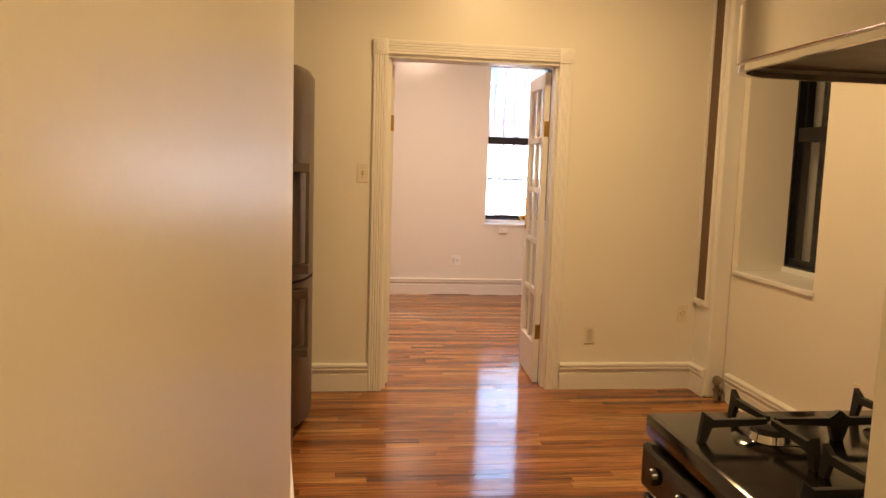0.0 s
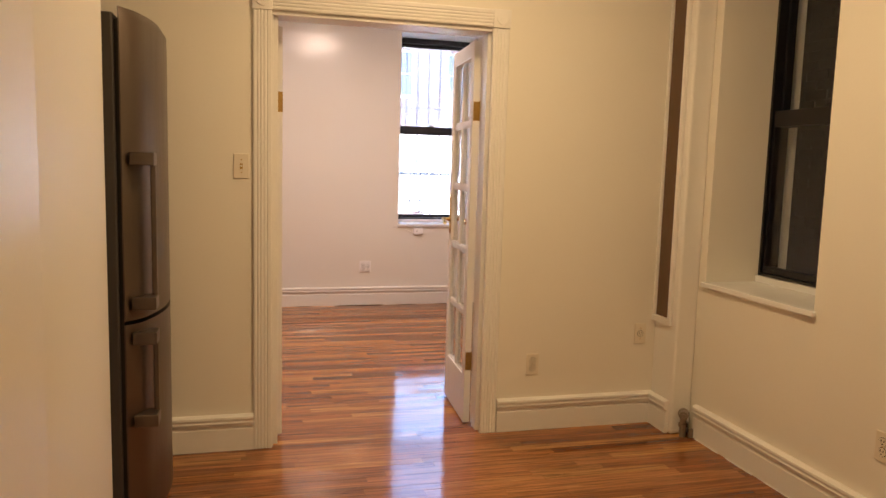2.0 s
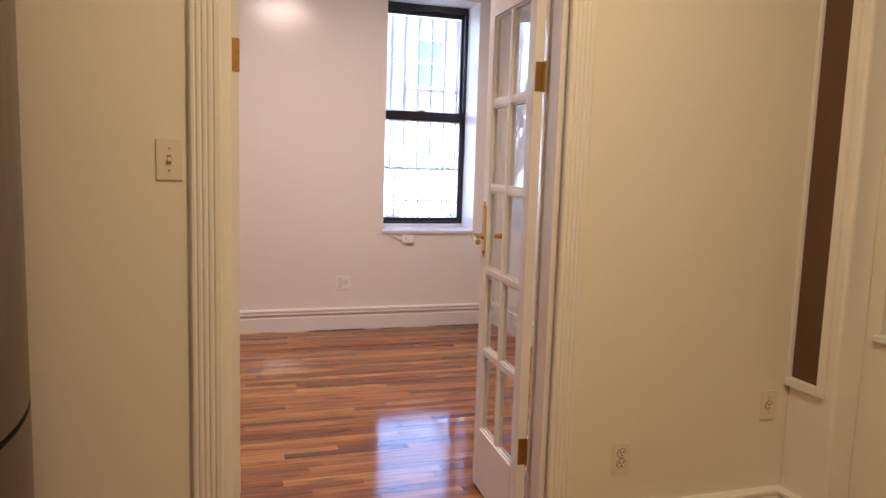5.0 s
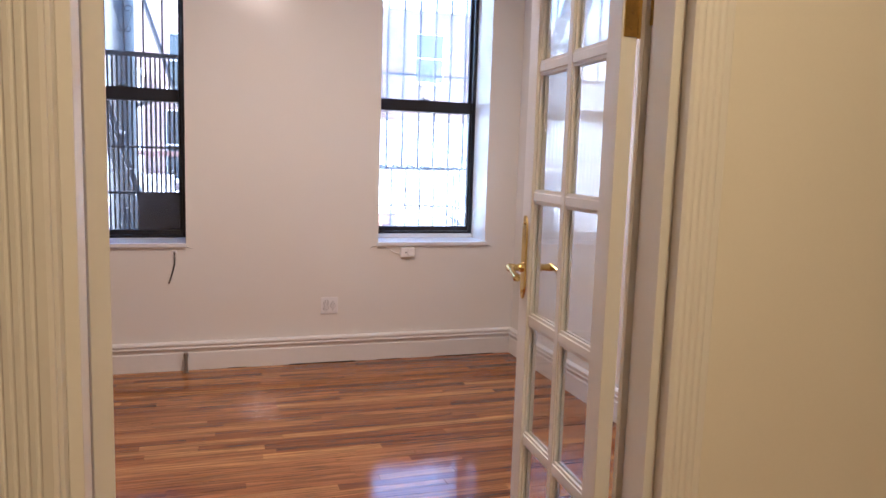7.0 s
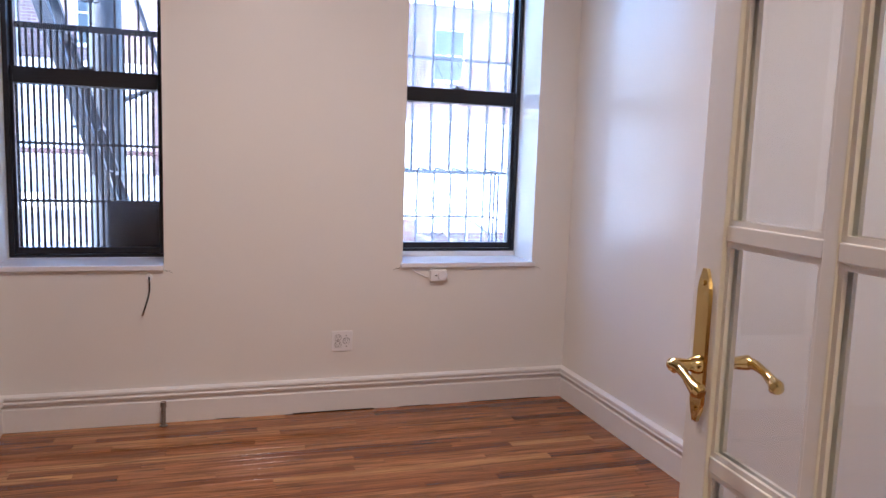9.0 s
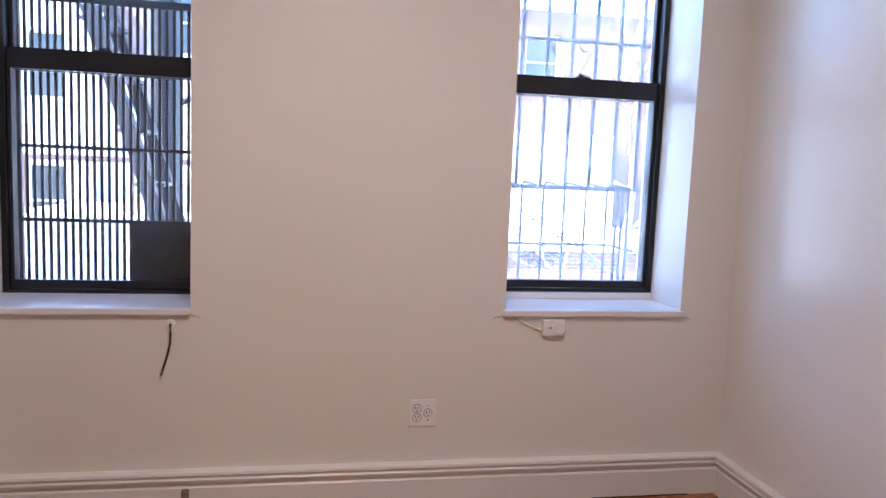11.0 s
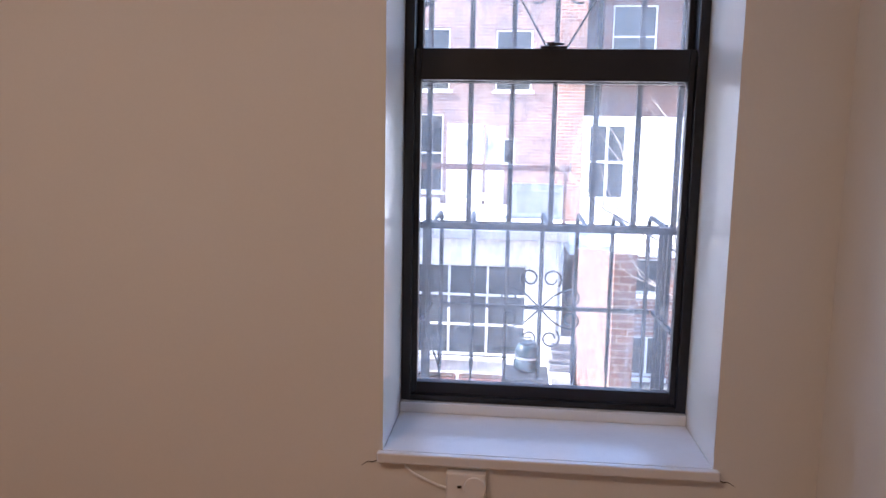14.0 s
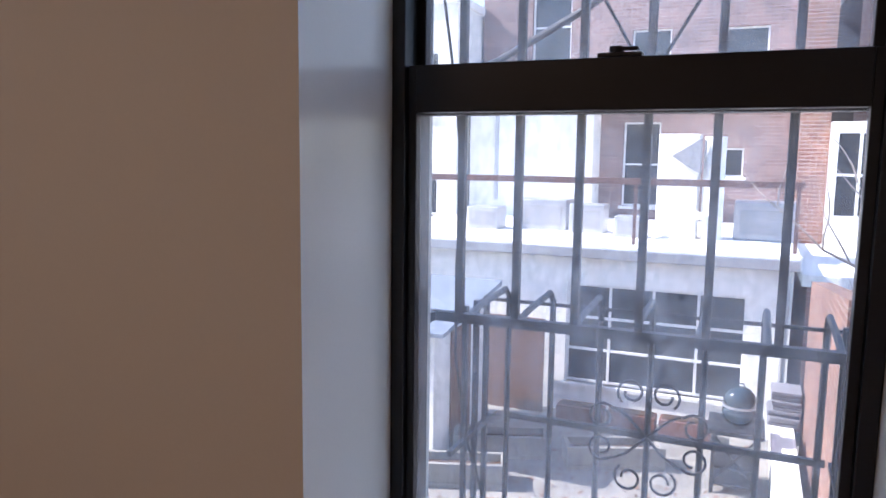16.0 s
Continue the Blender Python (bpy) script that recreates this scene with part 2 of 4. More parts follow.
def tube(bm, pts, r, n=10):
    """A round bar along a line of points."""
    pts = [Vector(p) for p in pts]
    rings = []
    for i, p in enumerate(pts):
        d = (pts[min(i + 1, len(pts) - 1)] - pts[max(i - 1, 0)]).normalized()
        side = d.cross(Vector((0, 0, 1)) if abs(d.z) < 0.9 else Vector((0, 1, 0))).normalized()
        up = side.cross(d)
        rr = r[i] if isinstance(r, (list, tuple)) else r
        rings.append([bm.verts.new(p + rr * (math.cos(k * math.tau / n) * side + math.sin(k * math.tau / n) * up)) for k in range(n)])
    for a, b in zip(rings, rings[1:]):
        for k in range(n):
            bm.faces.new((a[k], a[(k + 1) % n], b[(k + 1) % n], b[k]))
    bm.faces.new(rings[0][::-1])
    bm.faces.new(rings[-1])
    return bm


def sweep(bm, line, profile, closed=False):
    """A moulding along a line in plan; the profile stands out to the right of the way walked: (out, z)."""
    pts = [Vector(p) for p in line]
    rings = []
    for i, p in enumerate(pts):
        dirs = []
        if i > 0:
            dirs.append((p - pts[i - 1]).normalized())
        if i < len(pts) - 1:
            dirs.append((pts[i + 1] - p).normalized())
        rights = [Vector((d.y, -d.x)) for d in dirs]
        if len(rights) == 2:
            s = (rights[0] + rights[1]).normalized()
            right = s / max(0.3, s.dot(rights[0]))
        else:
            right = rights[0]
        rings.append([bm.verts.new((p.x + right.x * o, p.y + right.y * o, z)) for o, z in profile])
    k = len(profile)
    for a, b in zip(rings, rings[1:]):
        for j in range(k):
            bm.faces.new((a[j], a[(j + 1) % k], b[(j + 1) % k], b[j]))
    bm.faces.new(rings[0])
    bm.faces.new(rings[-1][::-1])
    bmesh.ops.recalc_face_normals(bm, faces=bm.faces)
    return bm


def link(name, bm, material, smooth=False):
    me = bpy.data.meshes.new(name)
    bm.to_mesh(me)
    bm.free()
    me.materials.append(material)
    if smooth:
        me.shade_smooth()
        me.set_sharp_from_angle(angle=radians(35))
    return new(name, me)


def part(name, bm, material, parent, label="", smooth=False):
    ob = link(name, bm, material, smooth)
    ob.parent = parent
    if label:
        tagged(ob, label)
    return ob


def thing(name, at, label, category, group="", rz=0.0):
    ob = new(name)
    ob.empty_display_size = 0.05
    ob.matrix_world = pose(*at, 0, 0, rz)
    return tagged(ob, label, category, group)


def structure(name, bm, material, label, category, smooth=False):
    return tagged(link(name, bm, material, smooth), label, category, kind="structure")


def B():
    return bmesh.new()


# ---- the shell ----
H = 2.95          # ceiling
KN = 4.71         # kitchen side of the wall with the double door
BS = 4.86         # bedroom side of it
BN = 8.395        # bedroom window wall, inner face
BO = 8.86         # its outer face
BF = -0.020       # bedroom floor, a little lower than the kitchen's
KE = 2.49         # kitchen window wall, inner face
KO = 2.98
BE = 2.648        # bedroom east wall
BW = -1.70        # bedroom west wall, out of view
KW = -0.92        # kitchen west wall behind the refrigerator
DX0, DX1, DZ = 0.268, 1.392, 2.105   # rough door opening
W2 = (1.622, 2.412, 0.784, 2.72)     # bedroom window 2: x, x, z, z
W1 = (-0.405, 0.367, 0.784, 2.72)
WK = (3.672, 4.435, 0.818, 2.62)     # kitchen window: y, y, z, z


def wall_x(bm, y0, y1, x0, x1, holes, top=H):
    """A wall along x with openings (x0, x1, z0, z1) right through it."""
    x = x0
    for a, b, z0, z1 in sorted(holes):
        box(bm, x, y0, 0, a, y1, top)
        if z0 > 0:
            box(bm, a, y0, 0, b, y1, z0)
        box(bm, a, y0, z1, b, y1, top)
        x = b
    box(bm, x, y0, 0, x1, y1, top)
    bmesh.ops.remove_doubles(bm, verts=bm.verts, dist=1e-5)
    return bm


structure("wall_kitchen_north", wall_x(B(), KN, BS, -1.9, KO, [(DX0, DX1, 0, DZ)]), WALLK, "cream painted plaster wall around the double door", "wall")
structure("wall_bedroom_north", wall_x(B(), BN, BO, -1.9, BE + 0.3, [W1, W2]), WALL, "off-white painted wall with two deep window openings", "wall")
structure("wall_bedroom_east", box(B(), BE, BS, 0, BE + 0.3, BN, H), WALL, "off-white satin painted bedroom wall", "wall")
structure("wall_bedroom_west", box(B(), BW - 0.2, BS, 0, BW, BN, H), WALL, "off-white painted bedroom wall", "wall")
bm = B()
box(bm, KE, 1.5, 0, KO, WK[0], H)
box(bm, KE, WK[1], 0, KO, KN, H)
box(bm, KE, WK[0], 0, KO, WK[1], WK[2])
box(bm, KE, WK[0], WK[3], KO, WK[1], H)
bmesh.ops.remove_doubles(bm, verts=bm.verts, dist=1e-5)
structure("wall_kitchen_east", bm, WALLK, "cream painted plaster wall with a deep window opening", "wall")
structure("wall_kitchen_west", box(B(), KW - 0.2, 3.40, 0, KW, KN, H), WALLK, "cream painted wall behind the refrigerator", "wall")
structure("wall_kitchen_south", box(B(), -1.3, -1.4, 0, 3.0, -1.2, H), WALLK, "cream painted wall", "wall")
structure("wall_stove_back", box(B(), 1.40, -1.2, 0, 1.52, 1.70, H), WALLK, "cream painted wall behind the stove", "wall")
structure("wall_kitchen_southeast", box(B(), 1.52, 1.50, 0, KE, 1.70, H), WALLK, "cream painted wall", "wall")
structure("wall_stove_pier", box(B(), 0.714, 0.84, 0, 1.40, 0.995, H, 0.004), WALLK, "cream painted wall end beside the stove", "wall")

# the long wall on the west side of the passage; its far end bends away a little
bm = B()
line = [(-0.080, -1.2), (-0.098, 2.30), (-0.225, 3.47)]
ring = [(x, y) for x, y in line] + [(-0.95, 3.47), (-0.95, -1.2)]
lo, hi = [bm.verts.new((x, y, 0)) for x, y in ring], [bm.verts.new((x, y, H)) for x, y in ring]
for i in range(len(ring)):
    j = (i + 1) % len(ring)
    bm.faces.new((lo[i], lo[j], hi[j], hi[i]))
bm.faces.new(lo[::-1])
bm.faces.new(hi)
structure("wall_passage_west", bm, WALLK, "cream satin painted passage wall", "wall")

# pier at the bedroom's north-west corner
structure("wall_bedroom_pier", box(B(), BW, 8.190, 0, -0.405, BN, H, 0.004), WALL, "off-white painted wall pier beside the window", "wall")
# boxed chase in the kitchen's north-east corner
structure("wall_kitchen_chase", box(B(), 2.372, 4.49, 0, KE, KN, H, 0.012), TRIM, "cream painted boxed pipe chase in the corner", "wall")

structure("ceiling_kitchen", box(B(), -1.2, -1.4, H, KO, KN + 0.07, H + 0.2), CEIL, "white painted plaster ceiling", "ceiling")
structure("ceiling_bedroom", box(B(), -1.9, KN + 0.07, H, BE + 0.3, BO, H + 0.2), CEIL, "white painted plaster ceiling", "ceiling")

# baseboards with a double cap moulding
BASE = [(0, 0), (0.020, 0), (0.020, 0.116), (0.013, 0.124), (0.013, 0.138), (0.029, 0.146), (0.031, 0.154), (0.025, 0.161), (0.025, 0.168), (0.034, 0.174), (0.032, 0.185), (0.012, 0.192), (0, 0.192)]


def baseboard(line, dz=0.0, tall=0.93):
    return structure("baseboard", sweep(B(), line, [(o, z * tall + dz) for o, z in BASE]), TRIM, "white painted baseboard with a moulded cap", "baseboard")


baseboard([(KW, KN), (0.194, KN)])
baseboard([(1.450, KN), (2.372, KN), (2.372, 4.515)])
bb_e = baseboard([(KE, 4.435), (KE, 1.70)])
cr = random.Random(17)
bm, yy = B(), 1.72
while yy < 4.38:
    ln = cr.uniform(0.06, 0.35)
    box(bm, KE - 0.020 - cr.uniform(0.003, 0.007), yy, 0.0, KE - 0.0201, min(yy + ln, 4.40), cr.uniform(0.004, 0.008))
    yy += ln + cr.uniform(0.0, 0.08)
part("caulk_bead", bm, TRIM, bb_e, "uneven bead of white caulk along the floor")
baseboard([(-0.95, 3.47), (-0.225, 3.47), (-0.098, 2.30), (-0.080, -1.2)][::-1])
bb_n = baseboard([(BW, 8.190), (-0.405, 8.190), (-0.405, BN), (BE, BN), (BE, BS), (1.46, BS)], BF, 0.98)
bm = B()
for x0, x1, hh in ((0.62, 0.74, 0.003), (1.02, 1.47, 0.005), (1.62, 1.80, 0.003), (2.05, 2.5, 0.004)):
    box(bm, x0, BN - 0.0225, BF, x1, BN - 0.0201, BF + hh)
part("floor_gap", bm, SLOT, bb_n, "dark gap where the baseboard meets the floor")
baseboard([(0.20, BS), (BW, BS), (BW, 8.190)], BF, 0.98)

# ---- double door: casing, lining, two glazed leaves ----
CW = 0.088


def flute_profile(w):
    pts = [(0.0, 0.0), (0.0, 0.014), (0.006, 0.019), (0.013, 0.019)]
    n = 4
    s = (w - 0.026) / n
    for i in range(n):
        a = 0.013 + i * s
        pts += [(a + 0.10 * s, 0.0150), (a + 0.25 * s, 0.0138), (a + 0.40 * s, 0.0150), (a + 0.55 * s, 0.019), (a + 1.0 * s, 0.019)]
    pts += [(w - 0.006, 0.019), (w, 0.014), (w, 0.0)]
    return pts


def casing(bm, x, y, z0, z1, out, along="z", length=0.0):
    """Fluted board: upright at x, or lying from x to x + length with its lower edge at z0; out is -1 or 1 along y."""
    prof = flute_profile(CW)
    ends = []
    for e in (0, 1):
        if along == "z":
            ends.append([bm.verts.new((x + a, y + out * d, z1 if e else z0)) for a, d in prof])
        else:
            ends.append([bm.verts.new((x + (length if e else 0), y + out * d, z0 + a)) for a, d in prof])
    k = len(prof)
    for j in range(k):
        bm.faces.new((ends[0][j], ends[0][(j + 1) % k], ends[1][(j + 1) % k], ends[1][j]))
    bm.faces.new(ends[0])
    bm.faces.new(ends[1][::-1])
    bmesh.ops.recalc_face_normals(bm, faces=bm.faces)
    return bm


def rosette(cx, cz, y, out):
    bm = B()
    h = 0.046
    box(bm, cx - h, min(y, y + out * 0.024), cz - h, cx + h, max(y, y + out * 0.024), cz + h, 0.003)
    for r0, d in ((0.032, 0.030), (0.024, 0.026), (0.013, 0.032)):
        cyl(bm, (cx, y + out * 0.012, cz), (cx, y + out * d, cz), r0, 24, r0 * 0.9)
    return bm


door_trim = tagged(new("trim"), "white painted fluted door casing with corner rosettes", "door casing", kind="structure")
for side, out in ((KN, -1), (BS, 1)):
    part("casing_upright", casing(B(), 0.194, side, 0.0, 2.100, out), TRIM, door_trim)
    part("casing_upright", casing(B(), 1.358, side, 0.0, 2.100, out), TRIM, door_trim)
    part("casing_head", casing(B(), 0.283, side, 2.104, 2.19, out, "x", 1.074), TRIM, door_trim)
    part("rosette", rosette(0.237, 2.147, side, out), TRIM, door_trim, smooth=True)
    part("rosette", rosette(1.403, 2.147, side, out), TRIM, door_trim, smooth=True)
bm = B()
box(bm, DX0, KN + 0.001, BF, 0.288, BS - 0.001, 2.084, 0.002)
part("jamb", bm, TRIM, door_trim)
part("jamb", box(B(), 1.372, KN + 0.001, BF, DX1, BS - 0.001, 2.084, 0.002), TRIM, door_trim)
part("head_jamb", box(B(), DX0, KN + 0.001, 2.085, DX1, BS - 0.001, DZ, 0.002), TRIM, door_trim)
part("stop", box(B(), 0.288, 4.742, 0, 0.310, 4.815, 2.084, 0.002), TRIM, door_trim)
part("stop", box(B(), 1.346, 4.742, 0, 1.372, 4.815, 2.084, 0.002), TRIM, door_trim)


def french_leaf(x, y, rz, sign, label):
    """A glazed leaf, two panes wide and five high. Built along +y from the hinge; sign: the side on which the knuckles lie."""
    top = thing("french_door", (x, y, -0.008), label, "door", "glazed double door", rz)
    w, t = 0.525, 0.036
    st, zb, zt, ht = 0.063, 0.265, 1.992, 2.075
    def bx(*a):
        return box(B(), *a, 0.002)
    part("stile", bx(-t / 2, 0, 0, t / 2, st, ht), TRIM, top)
    part("stile", bx(-t / 2, w - st, 0, t / 2, w, ht), TRIM, top)
    part("bottom_rail", bx(-t / 2, st, 0, t / 2, w - st, zb), TRIM, top)
    part("top_rail", bx(-t / 2, st, zt, t / 2, w - st, ht), TRIM, top)
    mid = w / 2
    part("muntin", bx(-0.014, mid - 0.012, zb, 0.014, mid + 0.012, zt), TRIM, top)
    pitch = (zt - zb) / 5
    for k in range(1, 5):
        z = zb + k * pitch
        part("muntin", bx(-0.013, st, z - 0.012, 0.013, mid - 0.012, z + 0.012), TRIM, top)
        part("muntin", bx(-0.013, mid + 0.012, z - 0.012, 0.013, w - st, z + 0.012), TRIM, top)
    for k in range(5):
        z0, z1 = zb + k * pitch + (0.012 if k else 0), zb + (k + 1) * pitch - (0.012 if k < 4 else 0)
        for y0, y1 in ((st, mid - 0.012), (mid + 0.012, w - st)):
            pane = part("pane", box(B(), -0.002, y0 + 0.001, z0 + 0.001, 0.002, y1 - 0.001, z1 - 0.001), DGLASS, top, "clear glass pane")
            pane.visible_shadow = False
            bm = B()
            for s in (-1, 1):
                # putty bead round the pane
                x0, x1 = (0.004, 0.010) if s > 0 else (-0.010, -0.004)
                box(bm, x0, y0, z0, x1, y0 + 0.008, z1)
                box(bm, x0, y1 - 0.008, z0, x1, y1, z1)
                box(bm, x0, y0 + 0.008, z0, x1, y1 - 0.008, z0 + 0.008)
                box(bm, x0, y0 + 0.008, z1 - 0.008, x1, y1 - 0.008, z1)
            part("glazing_bead", bm, TRIM, top)
    for z in (0.30, 1.66):
        bm = B()
        box(bm, -t / 2 + 0.004, -0.0035, z, t / 2, -0.0005, z + 0.10, 0.001)
        cyl(bm, (sign * (t / 2 + 0.004), -0.004, z - 0.003), (sign * (t / 2 + 0.004), -0.004, z + 0.103), 0.0065, 14)
        for zz in (z + 0.018, z + 0.05, z + 0.082):
            cyl(bm, (0.004, -0.0065, zz), (0.004, -0.003, zz), 0.004, 10)
        painted = sign < 0 and z < 1
        part("hinge", bm, TRIM if painted else BRASS2, top, "butt hinge painted over" if painted else "brass butt hinge")
    return top


def lever_set(top, w=0.525):
    """Long brass back plates and lever handles on both faces."""
    yc = w - 0.032
    for s in (-1, 1):
        f = s * 0.018
        bm = B()
        out = []
        for i in range(25):
            a = i / 24
            z = 0.997 + 0.235 * a
            half = 0.017
            if a < 0.16:
                half = 0.017 * (0.35 + 0.65 * math.sin(a / 0.16 * math.pi / 2))
            if a > 0.84:
                half = 0.017 * (0.30 + 0.70 * math.cos((a - 0.84) / 0.16 * math.pi / 2))
            out.append((half, z))
        ring = [(yc + h, z) for h, z in out] + [(yc - h, z) for h, z in reversed(out)]
        lo, hi = [bm.verts.new((f, y, z)) for y, z in ring], [bm.verts.new((f + s * 0.005, y + (yc - y) * 0.12, z)) for y, z in ring]
        for i in range(len(ring)):
            j = (i + 1) % len(ring)
            bm.faces.new((lo[i], lo[j], hi[j], hi[i]))
        bm.faces.new(hi)
        for zz in (1.017, 1.210):
            cyl(bm, (f + s * 0.004, yc, zz), (f + s * 0.008, yc, zz), 0.004, 10)
        bmesh.ops.recalc_face_normals(bm, faces=bm.faces)
        plate = part("back_plate", bm, BRASS, top, "polished brass back plate")
        plate.location.z = 0.014
        bm = B()
        tube(bm, [(f + s * 0.004, yc, 1.085), (f + s * 0.012, yc, 1.085), (f + s * 0.022, yc, 1.085), (f + s * 0.034, yc, 1.085), (f + s * 0.046, yc, 1.085), (f + s * 0.052, yc, 1.085)], [0.015, 0.013, 0.009, 0.011, 0.012, 0.008], 14)
        tube(bm, [(f + s * 0.044, yc + 0.006, 1.086), (f + s * 0.046, yc - 0.018, 1.086), (f + s * 0.048, yc - 0.038, 1.080), (f + s * 0.048, yc - 0.055, 1.072), (f + s * 0.046, yc - 0.067, 1.067), (f + s * 0.045, yc - 0.074, 1.064)], [0.010, 0.008, 0.0065, 0.0085, 0.012, 0.008], 12)
        part("lever", bm, BRASS, plate, "polished brass lever handle", True)


leaf_r = french_leaf(1.339, 4.887, -3.4, 1, "white painted glazed french door leaf standing open with brass lever")
lever_set(leaf_r)
leaf_l = french_leaf(0.320, 4.890, 21.0, -1, "white painted glazed french door leaf folded back open")

for x, s in ((0.2895, 1), (1.3705, -1)):
    for z in (0.312, 1.672):
        bm = B()
        box(bm, min(x, x + s * 0.003), 4.822, z, max(x, x + s * 0.003), 4.858, z + 0.10, 0.001)
        for zz in (z + 0.018, z + 0.05, z + 0.082):
            cyl(bm, (x + s * 0.002, 4.838, zz), (x + s * 0.005, 4.838, zz), 0.004, 10)
        painted = s > 0 and z < 1
        part("hinge_leaf", bm, TRIM if painted else BRASS2, door_trim, "hinge plate painted over" if painted else "brass hinge plate on the jamb")

# ---- windows ----


def sash_window(name, m, w, z0, z1, label, rise=0.975, pane=None):
    """A black double-hung window across local x from 0 to w, between z0 and z1; the room lies at local -y."""
    top = tagged(new(name), label, "window", kind="structure")
    top.matrix_world = m
    def bx(*a):
        return box(B(), *a, 0.002)
    fw, rail = 0.026, z0 + rise
    pane = pane or GLASS
    part("window_frame", bx(0, 0, z0, fw, 0.11, z1), BLACK, top)
    part("window_frame", bx(w - fw, 0, z0, w, 0.11, z1), BLACK, top)
    part("window_frame", bx(fw, 0, z1 - 0.05, w - fw, 0.11, z1), BLACK, top)
    part("window_frame", bx(fw, 0, z0, w - fw, 0.11, z0 + 0.016), BLACK, top)
    # lower sash, room side
    a, b = fw + 0.001, w - fw - 0.001
    low = part("sash", bx(a, 0.012, z0 + 0.018, a + 0.016, 0.045, rail), BLACK, top)
    part("rail", bx(b - 0.016, 0.012, z0 + 0.018, b, 0.045, rail), BLACK, low)
    part("rail", bx(a + 0.016, 0.012, z0 + 0.018, b - 0.016, 0.045, z0 + 0.052), BLACK, low)
    part("rail", bx(a + 0.016, 0.008, rail - 0.082, b - 0.016, 0.045, rail), BLACK, low)
    p = part("pane", box(B(), a + 0.017, 0.028, z0 + 0.053, b - 0.017, 0.032, rail - 0.083), pane, low, "dusty clear window glass")
    p.visible_shadow = False
    # upper sash, outer track
    up = part("sash", bx(a, 0.050, rail - 0.085, a + 0.016, 0.083, z1 - 0.051), BLACK, top)
    part("rail", bx(b - 0.016, 0.050, rail - 0.085, b, 0.083, z1 - 0.051), BLACK, up)
    part("rail", bx(a + 0.016, 0.050, rail - 0.085, b - 0.016, 0.083, rail - 0.045), BLACK, up)
    part("rail", bx(a + 0.016, 0.050, z1 - 0.085, b - 0.016, 0.083, z1 - 0.051), BLACK, up)
    p = part("pane", box(B(), a + 0.017, 0.066, rail - 0.044, b - 0.017, 0.070, z1 - 0.086), pane, up, "dusty clear window glass")
    p.visible_shadow = False
    # sash lock on the meeting rail
    bm = B()
    c = w / 2
    box(bm, c - 0.035, 0.014, rail + 0.0005, c + 0.035, 0.040, rail + 0.008, 0.002)
    cyl(bm, (c - 0.006, 0.027, rail + 0.007), (c - 0.006, 0.027, rail + 0.018), 0.012, 14)
    box(bm, c - 0.006, 0.018, rail + 0.011, c + 0.028, 0.030, rail + 0.017, 0.002)
    part("sash_lock", bm, BLACK, top)
    return top


def sill(name, x0, x1, label, sw=0.012, fz=0.841):
    """White painted stool in front of and inside a bedroom window opening."""
    bm = B()
    box(bm, x0 - sw, BN - 0.022, 0.786, x1 + sw, BN - 0.001, 0.812, 0.004)
    box(bm, x0 + 0.001, BN - 0.001, 0.7845, x1 - 0.001, 8.680, 0.812, 0.002)
    box(bm, x0 + 0.001, 8.664, 0.812, x1 - 0.001, 8.790, fz, 0.002)
    structure(name, bm, SILLP, label, "window sill")


w2 = sash_window("window_2", pose(1.6225, 8.680, 0), 0.789, 0.842, 2.715, "black framed double hung window with dusty panes")
sill("sill_2", W2[0], W2[1], "white painted wooden window sill")
w1 = sash_window("window_1", pose(-0.4045, 8.680, 0), 0.771, 0.815, 2.715, "black framed double hung window before a steel gate", 0.980, CLEAN)
sill("sill_1", W1[0], W1[1], "white painted wooden window sill", 0.0, 0.8145)
wk = sash_window("window_3", pose(2.805, 4.446, 0, 0, 0, -90), 0.775, 0.876, 2.615, "black framed double hung window facing a brick air shaft", 0.862, CLEAN)
bm = B()
box(bm, KE - 0.022, WK[0] - 0.015, 0.816, KE - 0.001, WK[1] + 0.015, 0.842, 0.004)
box(bm, KE - 0.001, WK[0] + 0.001, 0.8185, 2.805, WK[1] - 0.001, 0.842, 0.002)
box(bm, 2.788, WK[0] + 0.001, 0.842, 2.915, WK[1] - 0.001, 0.8755, 0.002)
structure("sill_3", bm, SILLP, "white painted wooden window sill", "window sill")

# hairline cracks in the paint where the sills end
for x, d in ((W2[0] - 0.013, -1), (W2[1] + 0.013, 1), (W1[1] + 0.001, 1)):
    ck = thing("paint_crack", (x, BN, 0.785), "hairline crack in the wall paint at the sill's end", "crack")
    part("line", tube(B(), [(0, -0.0004, 0.0), (d * 0.012, -0.0004, -0.006), (d * 0.022, -0.0004, -0.004), (d * 0.040, -0.0004, -0.016)], [0.0012, 0.0014, 0.0010, 0.0005], 6), SUB, ck)

# brown panels in white frames: kitchen chase, bedroom pier
bp = thing("framed_panel", (2.368, 4.62, 0.587), "brown painted narrow panel in a white frame on the chase", "wall panel")
part("panel", box(B(), -0.0005, -0.062, 0.035, 0.003, 0.070, 2.30), BROWN, bp, "brown painted panel")
part("frame_side", box(B(), -0.016, -0.088, 0.0, 0.003, -0.062, 2.30, 0.003), TRIM, bp)
part("frame_side", box(B(), -0.016, 0.070, 0.035, 0.003, 0.086, 2.30, 0.003), TRIM, bp)
part("frame_bottom", box(B(), -0.020, -0.062, 0.0, 0.003, 0.086, 0.035, 0.003), TRIM, bp)
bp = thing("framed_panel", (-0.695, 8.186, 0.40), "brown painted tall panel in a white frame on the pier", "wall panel")
